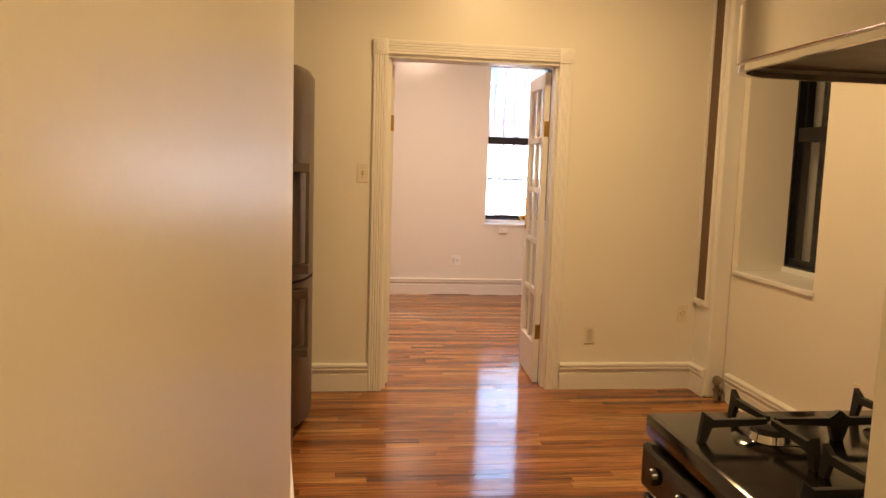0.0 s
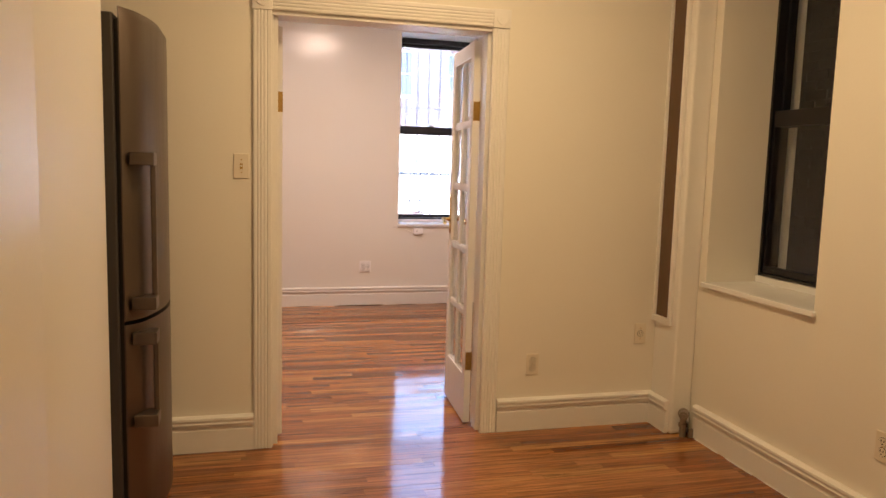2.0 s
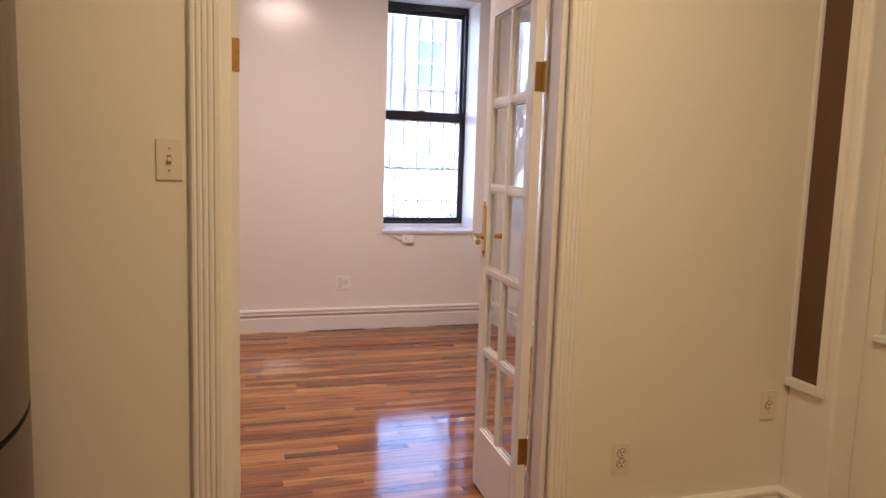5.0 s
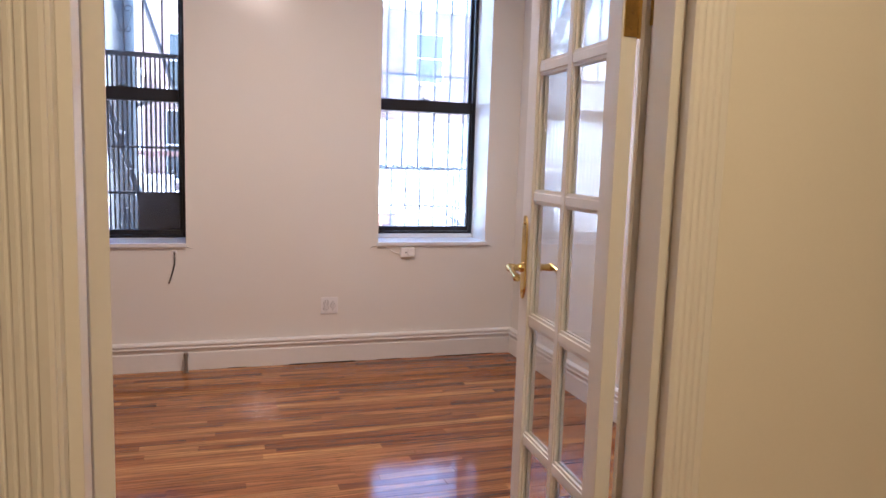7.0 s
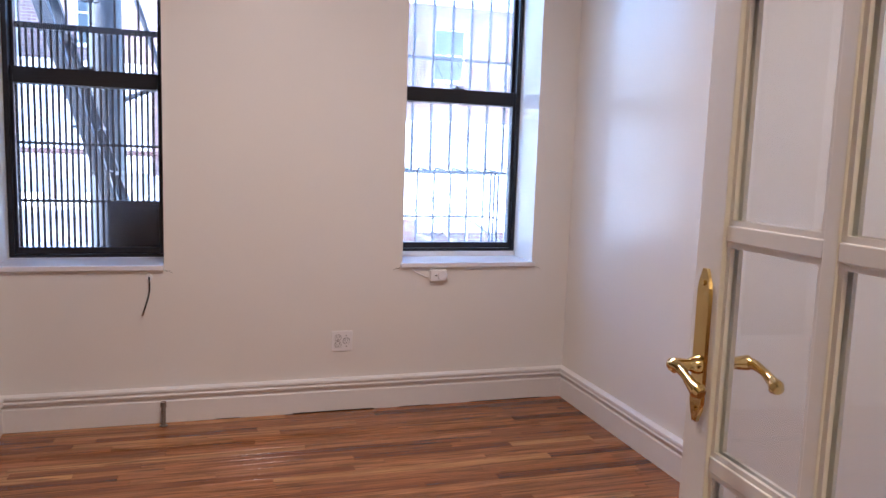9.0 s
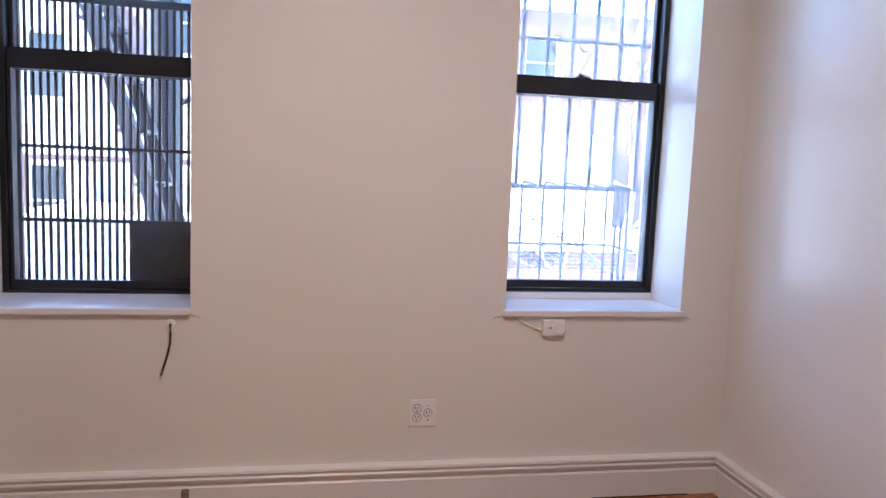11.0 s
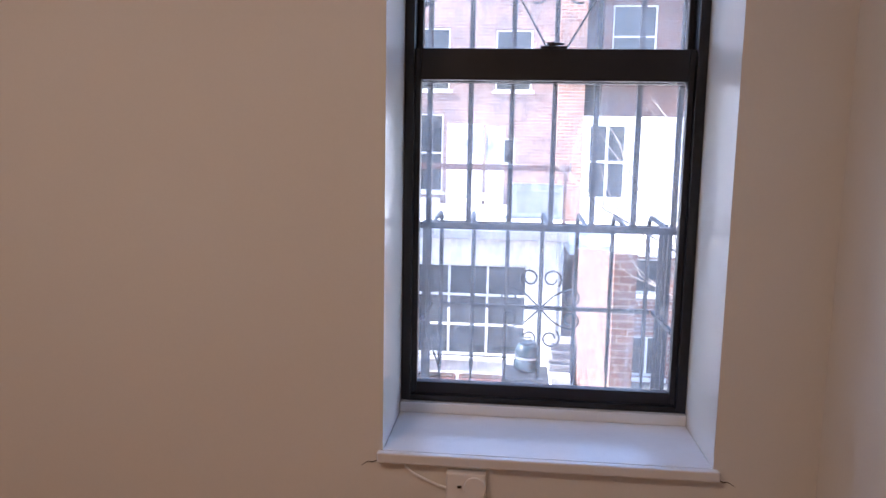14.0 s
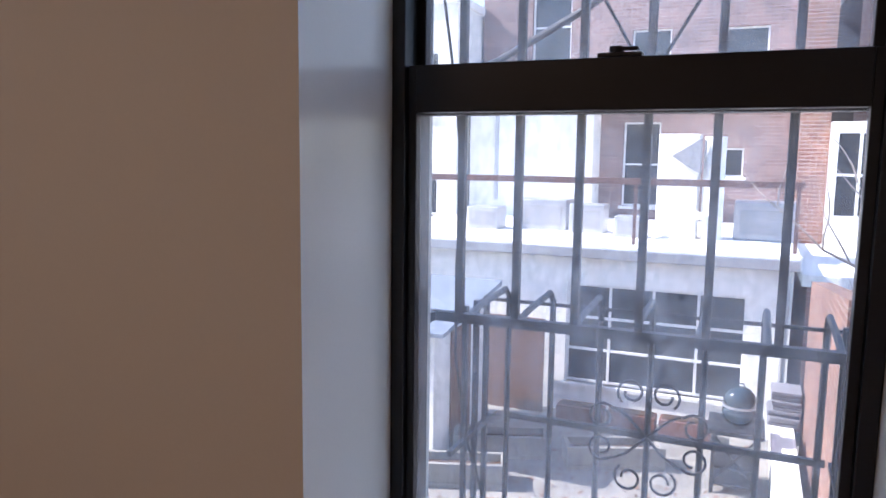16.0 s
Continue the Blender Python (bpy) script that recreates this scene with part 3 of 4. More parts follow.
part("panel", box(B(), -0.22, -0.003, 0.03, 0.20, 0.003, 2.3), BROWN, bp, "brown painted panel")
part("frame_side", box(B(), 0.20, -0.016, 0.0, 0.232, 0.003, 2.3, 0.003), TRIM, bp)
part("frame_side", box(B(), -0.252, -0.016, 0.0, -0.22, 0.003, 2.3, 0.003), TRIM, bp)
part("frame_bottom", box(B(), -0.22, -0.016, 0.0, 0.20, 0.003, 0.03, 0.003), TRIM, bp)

# ---- refrigerator ----


def fridge():
    top = thing("refrigerator", (-0.845, 3.825, 0), "tall narrow stainless steel refrigerator with bowed doors", "refrigerator")
    d0, w, ht = 0.590, 0.720, 1.905   # body depth, width, height
    part("body", box(B(), 0, 0, 0.05, d0, w, ht - 0.02, 0.006), FSIDE, top, "grey painted steel side panels")
    part("gasket", box(B(), d0 + 0.0005, 0.012, 0.08, d0 + 0.014, w - 0.012, ht - 0.04), GASKET, top)

    def bowed(z0, z1, name, label, lip):
        bm = B()
        n = 20
        front = []
        for i in range(n + 1):
            v = i / n
            y = w * v
            bow = 0.074 * (1 - (2 * v - 1) ** 2) + 0.030 * min(1, 12 * min(v, 1 - v)) ** 0.5
            front.append((d0 + 0.020 + bow, y))
        ring = front + [(d0 + 0.015, w), (d0 + 0.015, 0)]
        levels = [z0, z1 - (0.035 if lip else 0), z1]
        rows = []
        for k, z in enumerate(levels):
            inset = 0.022 if (lip and k == 2) else 0.0
            rows.append([bm.verts.new((max(d0 + 0.015, x - inset), y, z)) for x, y in ring])
        for r0, r1 in zip(rows, rows[1:]):
            for i in range(len(ring)):
                j = (i + 1) % len(ring)
                bm.faces.new((r0[i], r0[j], r1[j], r1[i]))
        bm.faces.new(rows[0][::-1])
        bm.faces.new(rows[-1])
        bmesh.ops.recalc_face_normals(bm, faces=bm.faces)
        return part(name, bm, STEEL, top, label, True)

    up = bowed(0.838, ht, "door", "brushed stainless bowed door", True)
    lo = bowed(0.075, 0.823, "door", "brushed stainless bowed door", False)
    for door, z0, z1 in ((up, 0.875, 1.425), (lo, 0.450, 0.795)):
        bm = B()
        hx = d0 + 0.118
        box(bm, hx - 0.018, 0.066, z0 + 0.01, hx, 0.084, z1 - 0.01, 0.004)
        part("handle", bm, STEEL, door, "steel bar handle")
        for z in (z0, z1 - 0.045):
            box_bm = box(B(), d0 + 0.040, 0.003, z, hx + 0.003, 0.088, z + 0.045, 0.004)
            part("bracket", box_bm, STEEL, door)
    for x in (0.06, d0 - 0.05):
        for y in (0.05, w - 0.05):
            part("foot", cyl(B(), (x, y, 0), (x, y, 0.052), 0.022, 14), GASKET, top)
    part("foot", cyl(B(), (d0 + 0.03, 0.035, 0), (d0 + 0.03, 0.035, 0.078), 0.018, 14), CHROME, top, "levelling foot", True)
    return top


fridge()

# ---- stove and hood ----


def stove():
    top = thing("gas_stove", (0.716, 1.000, 0), "black enamel gas stove with cast iron grates", "stove")
    w, d, h = 0.640, 0.672, 0.912     # along y, along x, height
    part("body", box(B(), 0.02, 0, 0.03, d, w, h - 0.055, 0.004), ENAMEL, top)
    part("oven_door", box(B(), -0.012, 0.012, 0.18, 0.019, w - 0.012, 0.74, 0.008), ENAMEL, top)
    part("drawer", box(B(), -0.008, 0.012, 0.04, 0.019, w - 0.012, 0.17, 0.006), ENAMEL, top)
    part("control_panel", box(B(), -0.018, 0.006, 0.752, 0.019, w - 0.006, h - 0.062, 0.010), ENAMEL, top)
    bm = B()
    tube(bm, [(-0.014, 0.05, 0.70), (-0.045, 0.05, 0.70), (-0.050, 0.06, 0.70), (-0.050, w - 0.06, 0.70), (-0.045, w - 0.05, 0.70), (-0.014, w - 0.05, 0.70)], 0.010, 12)
    part("handle", bm, CHROME, top, "chrome oven door handle", True)
    for k in range(5):
        y = 0.08 + k * (w - 0.16) / 4
        part("knob", cyl(B(), (-0.019, y, 0.80), (-0.030, y, 0.80), 0.019, 18, 0.016), ENAMEL, top, smooth=True)
    bm = box(B(), -0.012, -0.002, h - 0.054, d, w + 0.002, h, 0.014)
    part("cooktop", bm, ENAMEL, top, "glossy black enamel cooktop", True)
    part("back_guard", box(B(), d - 0.035, 0.0, h + 0.001, d - 0.002, w, h + 0.06, 0.004), ENAMEL, top)
    for bx_, by in ((0.165, 0.155), (0.165, 0.46), (0.45, 0.155), (0.45, 0.46)):
        bm = B()
        cyl(bm, (bx_, by, h - 0.004), (bx_, by, h + 0.006), 0.075, 28, 0.060)
        part("burner_bowl", bm, ENAMEL, top, smooth=True)
        bm = B()
        cyl(bm, (bx_, by, h + 0.006), (bx_, by, h + 0.020), 0.040, 24, 0.036)
        part("burner", bm, CHROME, top, "grey aluminium burner", True)
        part("burner_cap", cyl(B(), (bx_, by, h + 0.0205), (bx_, by, h + 0.028), 0.030, 24, 0.026), CAST, top, smooth=True)
        bm = B()
        for a in range(4):
            m = Matrix.Translation((bx_, by, h)) @ Matrix.Rotation(a * math.pi / 2, 4, "Z")
            sub = B()
            # finger: a tapering blade rising from the rim
            ys = 0.0055
            prof = [(0.010, 0.046), (0.120, 0.046), (0.140, 0.060), (0.147, 0.0), (0.132, 0.0), (0.122, 0.030), (0.030, 0.034), (0.010, 0.036)]
            l_, r_ = [sub.verts.new((x, -ys, z)) for x, z in prof], [sub.verts.new((x, ys, z)) for x, z in prof]
            for i in range(len(prof)):
                j = (i + 1) % len(prof)
                sub.faces.new((l_[i], l_[j], r_[j], r_[i]))
            sub.faces.new(l_[::-1])
            sub.faces.new(r_)
            bmesh.ops.transform(sub, matrix=m, verts=sub.verts)
            tmp = bpy.data.meshes.new("tmp")
            sub.to_mesh(tmp)
            sub.free()
            bm.from_mesh(tmp)
            bpy.data.meshes.remove(tmp)
        bmesh.ops.recalc_face_normals(bm, faces=bm.faces)
        part("grate", bm, CAST, top, "black cast iron pan support")
    for x in (0.06, d - 0.06):
        for y in (0.05, w - 0.05):
            part("foot", cyl(B(), (x, y, 0), (x, y, 0.032), 0.016, 12), GASKET, top)
    return top


stove()


def hood():
    top = thing("range_hood", (0.800, 0.998, 1.622), "cream enamel range hood with a curved steel front", "range hood")
    w, d, hb = 0.61, 0.598, 0.14
    r = 0.10
    plan = [(d, w)] + [(r - r * math.sin(a), w - r + r * math.cos(a)) for a in [i * math.pi / 16 for i in range(9)]]
    plan += [(r - r * math.cos(a), r - r * math.sin(a)) for a in [i * math.pi / 16 for i in range(9)]] + [(d, 0)]
    inner = [(min(d, x + 0.012), 0.012 + y * (w - 0.024) / w) for x, y in plan]

    def ring(bm, pts, z, pull=0.0):
        return [bm.verts.new((x + (pull if x < d - 1e-6 else 0), y, z)) for x, y in pts]

    def skin(bm, a, b):
        for i in range(len(a)):
            j = (i + 1) % len(a)
            bm.faces.new((a[i], a[j], b[j], b[i]))

    bm = B()
    a = ring(bm, plan, 0.012)
    b = ring(bm, plan, hb, 0.02)
    c = ring(bm, [(x * 0.7 + d * 0.3, w / 2 + (y - w / 2) * 0.8) for x, y in plan], hb + 0.10)
    skin(bm, a, b)
    skin(bm, b, c)
    bm.faces.new(c)
    bmesh.ops.recalc_face_normals(bm, faces=bm.faces)
    part("canopy", bm, WHITEEN, top, "cream enamel canopy", True)
    bm = B()
    o0, o1, i0 = ring(bm, plan, 0.0), ring(bm, plan, 0.0118), ring(bm, inner, 0.0)
    i1 = ring(bm, inner, 0.0118)
    skin(bm, o0, o1)
    skin(bm, i0, o0)
    skin(bm, i1, i0)
    bmesh.ops.recalc_face_normals(bm, faces=bm.faces)
    part("lip", bm, CHROME, top, "polished steel lip")
    bm = B()
    sweep(bm, plan[1:12], [(0.001, 0.016), (0.004, 0.018), (0.004, hb - 0.01), (0.001, hb - 0.008)])
    part("front_band", bm, CHROME, top, "curved polished steel front band", True)
    bm = B()
    f0, f1 = ring(bm, inner, 0.020), ring(bm, inner, 0.026)
    skin(bm, f0, f1)
    bm.faces.new(f0[::-1])
    bm.faces.new(f1)
    bmesh.ops.recalc_face_normals(bm, faces=bm.faces)
    part("filter", bm, HOODIN, top, "dark brown underside")
    part("duct_cover", box(B(), 0.26, 0.14, hb + 0.101, d, w - 0.14, 1.325, 0.004), WHITEEN, top)
    return top


hood()

# ---- fittings on the walls ----


def wall_frame(x, y, z, face):
    """The place of a fitting: its local +y points into the wall."""
    return {"n": pose(x, y, z), "e": pose(x, y, z, 0, 0, -90)}[face]


def outlet(x, y, z, face, label, gangs=("duplex",), white=False):
    top = thing("outlet", (0, 0, 0), label, "electrical outlet")
    top.matrix_world = wall_frame(x, y, z, face)
    pm = PLATEW if white else PLATE
    w = 0.070 if len(gangs) == 1 else 0.116
    part("cover_plate", box(B(), -w / 2, -0.006, -0.057, w / 2, 0, 0.057, 0.0025), pm, top)
    for i, g in enumerate(gangs):
        cx = (i - (len(gangs) - 1) / 2) * 0.046
        zs = (0.0195, -0.0195) if g == "duplex" else (0.0,)
        for z in zs:
            bm = B()
            cyl(bm, (cx, -0.0085, z), (cx, -0.005, z), 0.0165, 20)
            part("shadow_gap", cyl(B(), (cx, -0.0066, z), (cx, -0.0062, z), 0.0185, 20), SLOT, top)
            rec = part("receptacle", bm, pm, top)
            bm = B()
            box(bm, cx - 0.0082, -0.0092, z - 0.001, cx - 0.0048, -0.0084, z + 0.009)
            box(bm, cx + 0.0048, -0.0092, z + 0.000, cx + 0.0082, -0.0084, z + 0.008)
            cyl(bm, (cx, -0.0092, z - 0.007), (cx, -0.0084, z - 0.008), 0.0036, 10)
            part("slots", bm, SLOT, rec)
        for z in ((0.0,) if g == "duplex" else (0.030, -0.030)):
            part("screw", cyl(B(), (cx, -0.0075, z), (cx, -0.0055, z), 0.003, 10), BRASS2 if not white else CHROME, top)
    return top


outlet(1.648, KN, 0.361, "n", "ivory plastic duplex outlet on the kitchen wall")
outlet(2.284, KN, 0.510, "n", "ivory plastic single outlet beside the chase", ("single",))
outlet(KE, 3.268, 0.402, "e", "ivory plastic duplex outlet under the window")
outlet(1.288, BN, 0.376, "n", "white plastic double outlet cover with three sockets", ("duplex", "single"), True)

sw = thing("light_switch", (0.141, KN, 1.381), "ivory plastic toggle light switch beside the casing", "light switch")
part("cover_plate", box(B(), -0.035, -0.006, -0.058, 0.035, 0, 0.058, 0.0025), PLATE, sw)
part("toggle_slot", box(B(), -0.006, -0.0075, -0.013, 0.006, -0.0055, 0.013), BRASS2, sw)
bm = box(B(), -0.004, -0.018, -0.004, 0.004, -0.006, 0.006, 0.001)
part("toggle", bm, PLATE, sw)
for z in (0.030, -0.030):
    part("screw", cyl(B(), (0, -0.0075, z), (0, -0.0055, z), 0.003, 10), BRASS2, sw)

th = thing("cable_box", (1.830, BN, 0.740), "small white cable junction box under the sill", "junction box")
part("box", box(B(), -0.048, -0.026, -0.034, 0.048, 0, 0.034, 0.004), PLATEW, th)
part("dial", cyl(B(), (0.022, -0.031, 0.0), (0.022, -0.025, 0.0), 0.026, 24, 0.028), PLATEW, th, smooth=True)
part("slot", box(B(), -0.020, -0.0275, -0.003, -0.010, -0.0255, 0.003), SLOT, th)
tube_bm = tube(B(), [(-0.049, -0.010, -0.012), (-0.07, -0.006, -0.008), (-0.10, -0.005, 0.004), (-0.13, -0.005, 0.018), (-0.15, -0.005, 0.032), (-0.155, -0.004, 0.053)], 0.0035, 8)
part("cable", tube_bm, PLATEW, th, "thin white cable", True)

cb = thing("loose_cable", (0.295, BN, 0.750), "short black coaxial cable hanging from the wall", "cable")
part("grommet", cyl(B(), (0, -0.008, 0), (0, 0, 0), 0.016, 18, 0.018), PLATEW, cb, "white wall grommet", True)
part("cable", tube(B(), [(0, -0.006, 0), (0.002, -0.020, -0.004), (0.004, -0.028, -0.03), (0.003, -0.026, -0.07), (-0.006, -0.022, -0.11), (-0.018, -0.020, -0.15), (-0.028, -0.019, -0.180)], 0.0042, 8), CABLE, cb, smooth=True)
part("plug", cyl(B(), (-0.027, -0.019, -0.178), (-0.034, -0.019, -0.196), 0.006, 10), CHROME, cb, smooth=True)

ps = thing("pipe_stub", (0.360, 8.330, BF), "capped grey pipe stub rising from the floor", "pipe")
part("pipe", cyl(B(), (0, 0, 0), (0, 0, 0.105), 0.011, 16), PIPE, ps, smooth=True)
part("cap", cyl(B(), (0, 0, 0.100), (0, 0, 0.128), 0.015, 12, 0.014), PIPE, ps, smooth=True)
part("flange", cyl(B(), (0, 0, 0), (0, 0, 0.006), 0.020, 16), PIPE, ps, smooth=True)

rv = thing("radiator_valve", (2.425, 4.455, 0), "old painted pipe valve stub in the corner", "pipe valve")
part("riser", cyl(B(), (0, 0, 0), (0, 0, 0.11), 0.017, 16), PIPE, rv, smooth=True)
part("collar", cyl(B(), (0, 0, 0.055), (0, 0, 0.072), 0.025, 8), PIPE, rv)
bm = B()
bmesh.ops.create_uvsphere(bm, u_segments=16, v_segments=10, radius=0.030, matrix=Matrix.Translation((0, 0, 0.125)))
part("elbow", bm, PIPE, rv, smooth=True)
bm = B()
cyl(bm, (-0.004, -0.01, 0.128), (-0.030, -0.045, 0.128), 0.024, 8)
cyl(bm, (-0.030, -0.045, 0.128), (-0.036, -0.053, 0.128), 0.014, 12)
part("nut", bm, PIPE, rv, "worn metal union nut")
part("shutoff", cyl(B(), (0.035, -0.020, 0), (0.035, -0.020, 0.045), 0.014, 12), PIPE, rv, smooth=True)

# ceiling fixtures that give the rooms their warm light
for x, y in ((1.05, 3.40), (0.42, -0.35), (0.95, 6.55)):
    lf = thing("ceiling_lamp", (x, y, H), "round white flush ceiling lamp", "ceiling lamp")
    part("base", cyl(B(), (0, 0, -0.05), (0, 0, 0), 0.16, 32), WHITEEN, lf, smooth=True)
    part("ring", cyl(B(), (0, 0, -0.075), (0, 0, -0.0501), 0.14, 32, 0.15), BRASS, lf, smooth=True)


# ---- iron guard outside window 2: flat above, bellied below ----
def curl(cx, cz, y, r0, a0, turns, flip, n=18):
    pts = []
    for i in range(n + 1):
        k = i / n
        a = a0 + flip * turns * math.tau * k
        r = r0 * (1 - 0.55 * k)
        pts.append((cx + r * math.cos(a), y, cz + r * math.sin(a)))
    return pts


guard = thing("window_guard", (0, 0, 0), "black painted iron bellied window guard with scroll ornaments", "window guard")
GY, GB = 8.915, 9.210


def bar(bm, a, b, half=0.0065):
    a, b = Vector(a), Vector(b)
    d = (b - a)
    m = Matrix.Translation((a + b) / 2) @ d.to_track_quat("Z", "Y").to_matrix().to_4x4() @ Matrix.Diagonal((half * 2, half * 2, d.length, 1))
    bmesh.ops.create_cube(bm, size=1.0, matrix=m)
    return bm


for x in (1.666, 1.789, 1.912, 2.037, 2.159, 2.282, 2.400):
    part("bar", bar(B(), (x, GY, 1.320), (x, GY, 2.80), 0.0075), IRON, guard)
part("rail", bar(B(), (1.600, GY, 1.320), (2.440, GY, 1.320), 0.010), IRON, guard)
part("rail", bar(B(), (1.600, GY + 0.001, 2.02), (2.440, GY + 0.001, 2.02), 0.008), IRON, guard)
part("rail", bar(B(), (1.640, GB, 1.305), (2.420, GB, 1.305), 0.004), IRON, guard)
part("rail", bar(B(), (1.690, GB, 1.012), (2.400, GB, 1.012), 0.007), IRON, guard)
part("rail", bar(B(), (1.600, GY, 0.660), (2.440, GY, 0.660), 0.010), IRON, guard)
for x in (1.680, 1.792, 1.910, 2.028, 2.146, 2.265, 2.385):
    pts = [(x, GY, 1.320), (x, GY + 0.10, 1.332), (x, GB - 0.03, 1.340), (x, GB, 1.315), (x, GB, 1.27), (x, GB, 0.80), (x, GB - 0.02, 0.70), (x, GB - 0.10, 0.665), (x, GY, 0.660)]
    part("bar", tube(B(), pts, 0.0075, 6), IRON, guard)
for x in (1.646, 2.412):
    for y in (9.000, 9.070, 9.140):
        part("side_bar", bar(B(), (x, y, 0.68), (x, y, 1.328), 0.006), IRON, guard)
    part("side_rail", bar(B(), (x, GY, 1.012), (x, GB, 1.012), 0.006), IRON, guard)


for x in (1.604, 2.436):
    for z in (0.660, 1.320, 2.02):
        part("anchor", bar(B(), (x, BO, z), (x, GY, z), 0.010), IRON, guard)


def ornament(cx, cz, y, s):
    bm = B()
    for fx in (-1, 1):
        for fz in (-1, 1):
            tube(bm, [(cx, y, cz), (cx + fx * 0.045 * s, y, cz + fz * 0.045 * s), (cx + fx * 0.075 * s, y, cz + fz * 0.062 * s)], 0.0035, 6)
            tube(bm, curl(cx + fx * 0.105 * s, cz + fz * 0.038 * s, y, 0.034 * s, math.atan2(fz * 0.024, -fx * 0.030), 1.15, -fx * fz), 0.0035, 6)
            tube(bm, curl(cx + fx * 0.038 * s, cz + fz * 0.105 * s, y, 0.034 * s, math.atan2(-fz * 0.030, fx * 0.024), 1.15, fx * fz), 0.0035, 6)
    return bm


part("ornament", ornament(2.028, 1.012, GB - 0.012, 1.0), IRON, guard, "wrought iron scroll ornament", True)
bm = B()
for fx in (-1, 1):
    tube(bm, [(2.037, GY - 0.012, 1.80), (2.037 + fx * 0.11, GY - 0.012, 1.99)], 0.0035, 6)
    tube(bm, curl(2.037 + fx * 0.065, 2.00, GY - 0.012, 0.050, 0 if fx > 0 else math.pi, 0.8, fx), 0.0035, 6)
part("ornament", bm, IRON, guard, "wrought iron scroll ornament", True)

cb = thing("cable", (1.604, 8.95, 2.02), "thin black cable hanging down along the window guard", "cable")
part("wire", tube(B(), [(0, -0.01, 0.0), (0.003, 0.06, -0.20), (0.014, 0.09, -0.42), (-0.003, 0.10, -0.60), (-0.002, 0.10, -0.82), (0.026, 0.10, -1.02), (0.085, 0.09, -1.17), (0.12, 0.05, -1.28), (0.10, -0.01, -1.355)], 0.0035, 6), CABLE, cb, smooth=True)

# ---- steel security gate outside window 1 ----
gate = thing("security_gate", (0, 0, 0), "black steel slatted security gate before the window", "security gate")
SY = 8.825
part("frame", box(B(), -0.403, SY - 0.012, 0.780, -0.372, SY + 0.012, 2.71, 0.002), BLACK, gate)
part("frame", box(B(), 0.335, SY - 0.012, 0.780, 0.366, SY + 0.012, 2.71, 0.002), BLACK, gate)
for z, hgt in ((0.795, 0.020), (1.104, 0.008), (1.412, 0.008), (2.020, 0.016)):
    part("rail", box(B(), -0.372, SY - 0.009, z - hgt, 0.335, SY + 0.009, z + hgt, 0.002), BLACK, gate)
sl = bpy.data.meshes.new("slat")
bm = box(B(), -0.0065, -0.0035, 0.815, 0.0065, 0.0035, 2.004)
bm.to_mesh(sl)
bm.free()
sl.materials.append(BLACK)
for k in range(24):
    ob = new("slat", sl)
    ob.parent = gate
    ob.location = (-0.354 + k * 0.0293, SY, 0)
for k in range(5):
    part("slat", box(B(), -0.25 + k * 0.118 - 0.006, SY - 0.006, 2.036, -0.25 + k * 0.118 + 0.006, SY + 0.006, 2.71), BLACK, gate)
bm = B()
for fx in (-1, 1):
    tube(bm, [(-0.014, SY - 0.012, 2.14), (-0.014 + fx * 0.030, SY - 0.012, 2.21), (-0.014 + fx * 0.052, SY - 0.012, 2.30)], 0.004, 6)
    tube(bm, curl(-0.014 + fx * 0.030, 2.305, SY - 0.012, 0.026, 0 if fx > 0 else math.pi, 0.9, fx), 0.004, 6)
    tube(bm, curl(-0.014 + fx * 0.028, 2.18, SY - 0.012, 0.024, math.pi if fx > 0 else 0, 0.9, fx), 0.004, 6)
part("ornament", bm, BLACK, gate, "wrought iron scroll ornament", True)
part("lock_panel", box(B(), 0.050, SY - 0.015, 0.816, 0.3345, SY - 0.0095, 1.110, 0.001), BLACK, gate, "solid black steel lock panel")
part("panel_rim", box(B(), 0.120, SY - 0.0185, 0.86, 0.305, SY - 0.0155, 1.06, 0.001), BLACK, gate)

# ---- yard and neighbours ----
G = -2.25
CONC = mat("patio_concrete", (0.21, 0.20, 0.18), 0.85, bump=0.6, bump_scale=40, vary=0.6, scale=2.2)
STUCCO = mat("white_stucco", (0.80, 0.79, 0.75), 0.8, bump=0.6, bump_scale=60, vary=0.10, scale=1.5)
RED = brick_mat("red_brick", (0.27, 0.175, 0.155), (0.36, 0.33, 0.32))
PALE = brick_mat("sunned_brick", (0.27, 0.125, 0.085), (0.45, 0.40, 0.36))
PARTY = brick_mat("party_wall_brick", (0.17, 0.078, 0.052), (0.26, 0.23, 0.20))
# darker brick copy: shade on the right-hand town house put into its colour
DUSK = brick_mat("shaded_brown_brick", (0.16, 0.075, 0.055), (0.22, 0.19, 0.17))
DARKG = mat("dark_pane", (0.03, 0.035, 0.04), 0.06, vary=0.3)
GREYM = mat("galvanised_metal", (0.45, 0.46, 0.48), 0.4, 0.7, bump=0.2, bump_scale=30, vary=0.15)
WFRAME = mat("white_window_frame", (0.80, 0.80, 0.78), 0.4, vary=0.04)
TAR = mat("roof_tar", (0.30, 0.30, 0.31), 0.8, bump=0.5, bump_scale=30, vary=0.2)
WOODB = mat("weathered_plywood", (0.15, 0.075, 0.042), 0.7, bump=0.4, bump_scale=60, vary=0.35, scale=3, stretch=(6, 6, 1))
TARP = mat("blue_grey_tarp", (0.16, 0.19, 0.24), 0.5, bump=0.5, bump_scale=12, vary=0.2)
YELLOW = mat("yellow_plastic", (0.70, 0.42, 0.04), 0.45, vary=0.1)
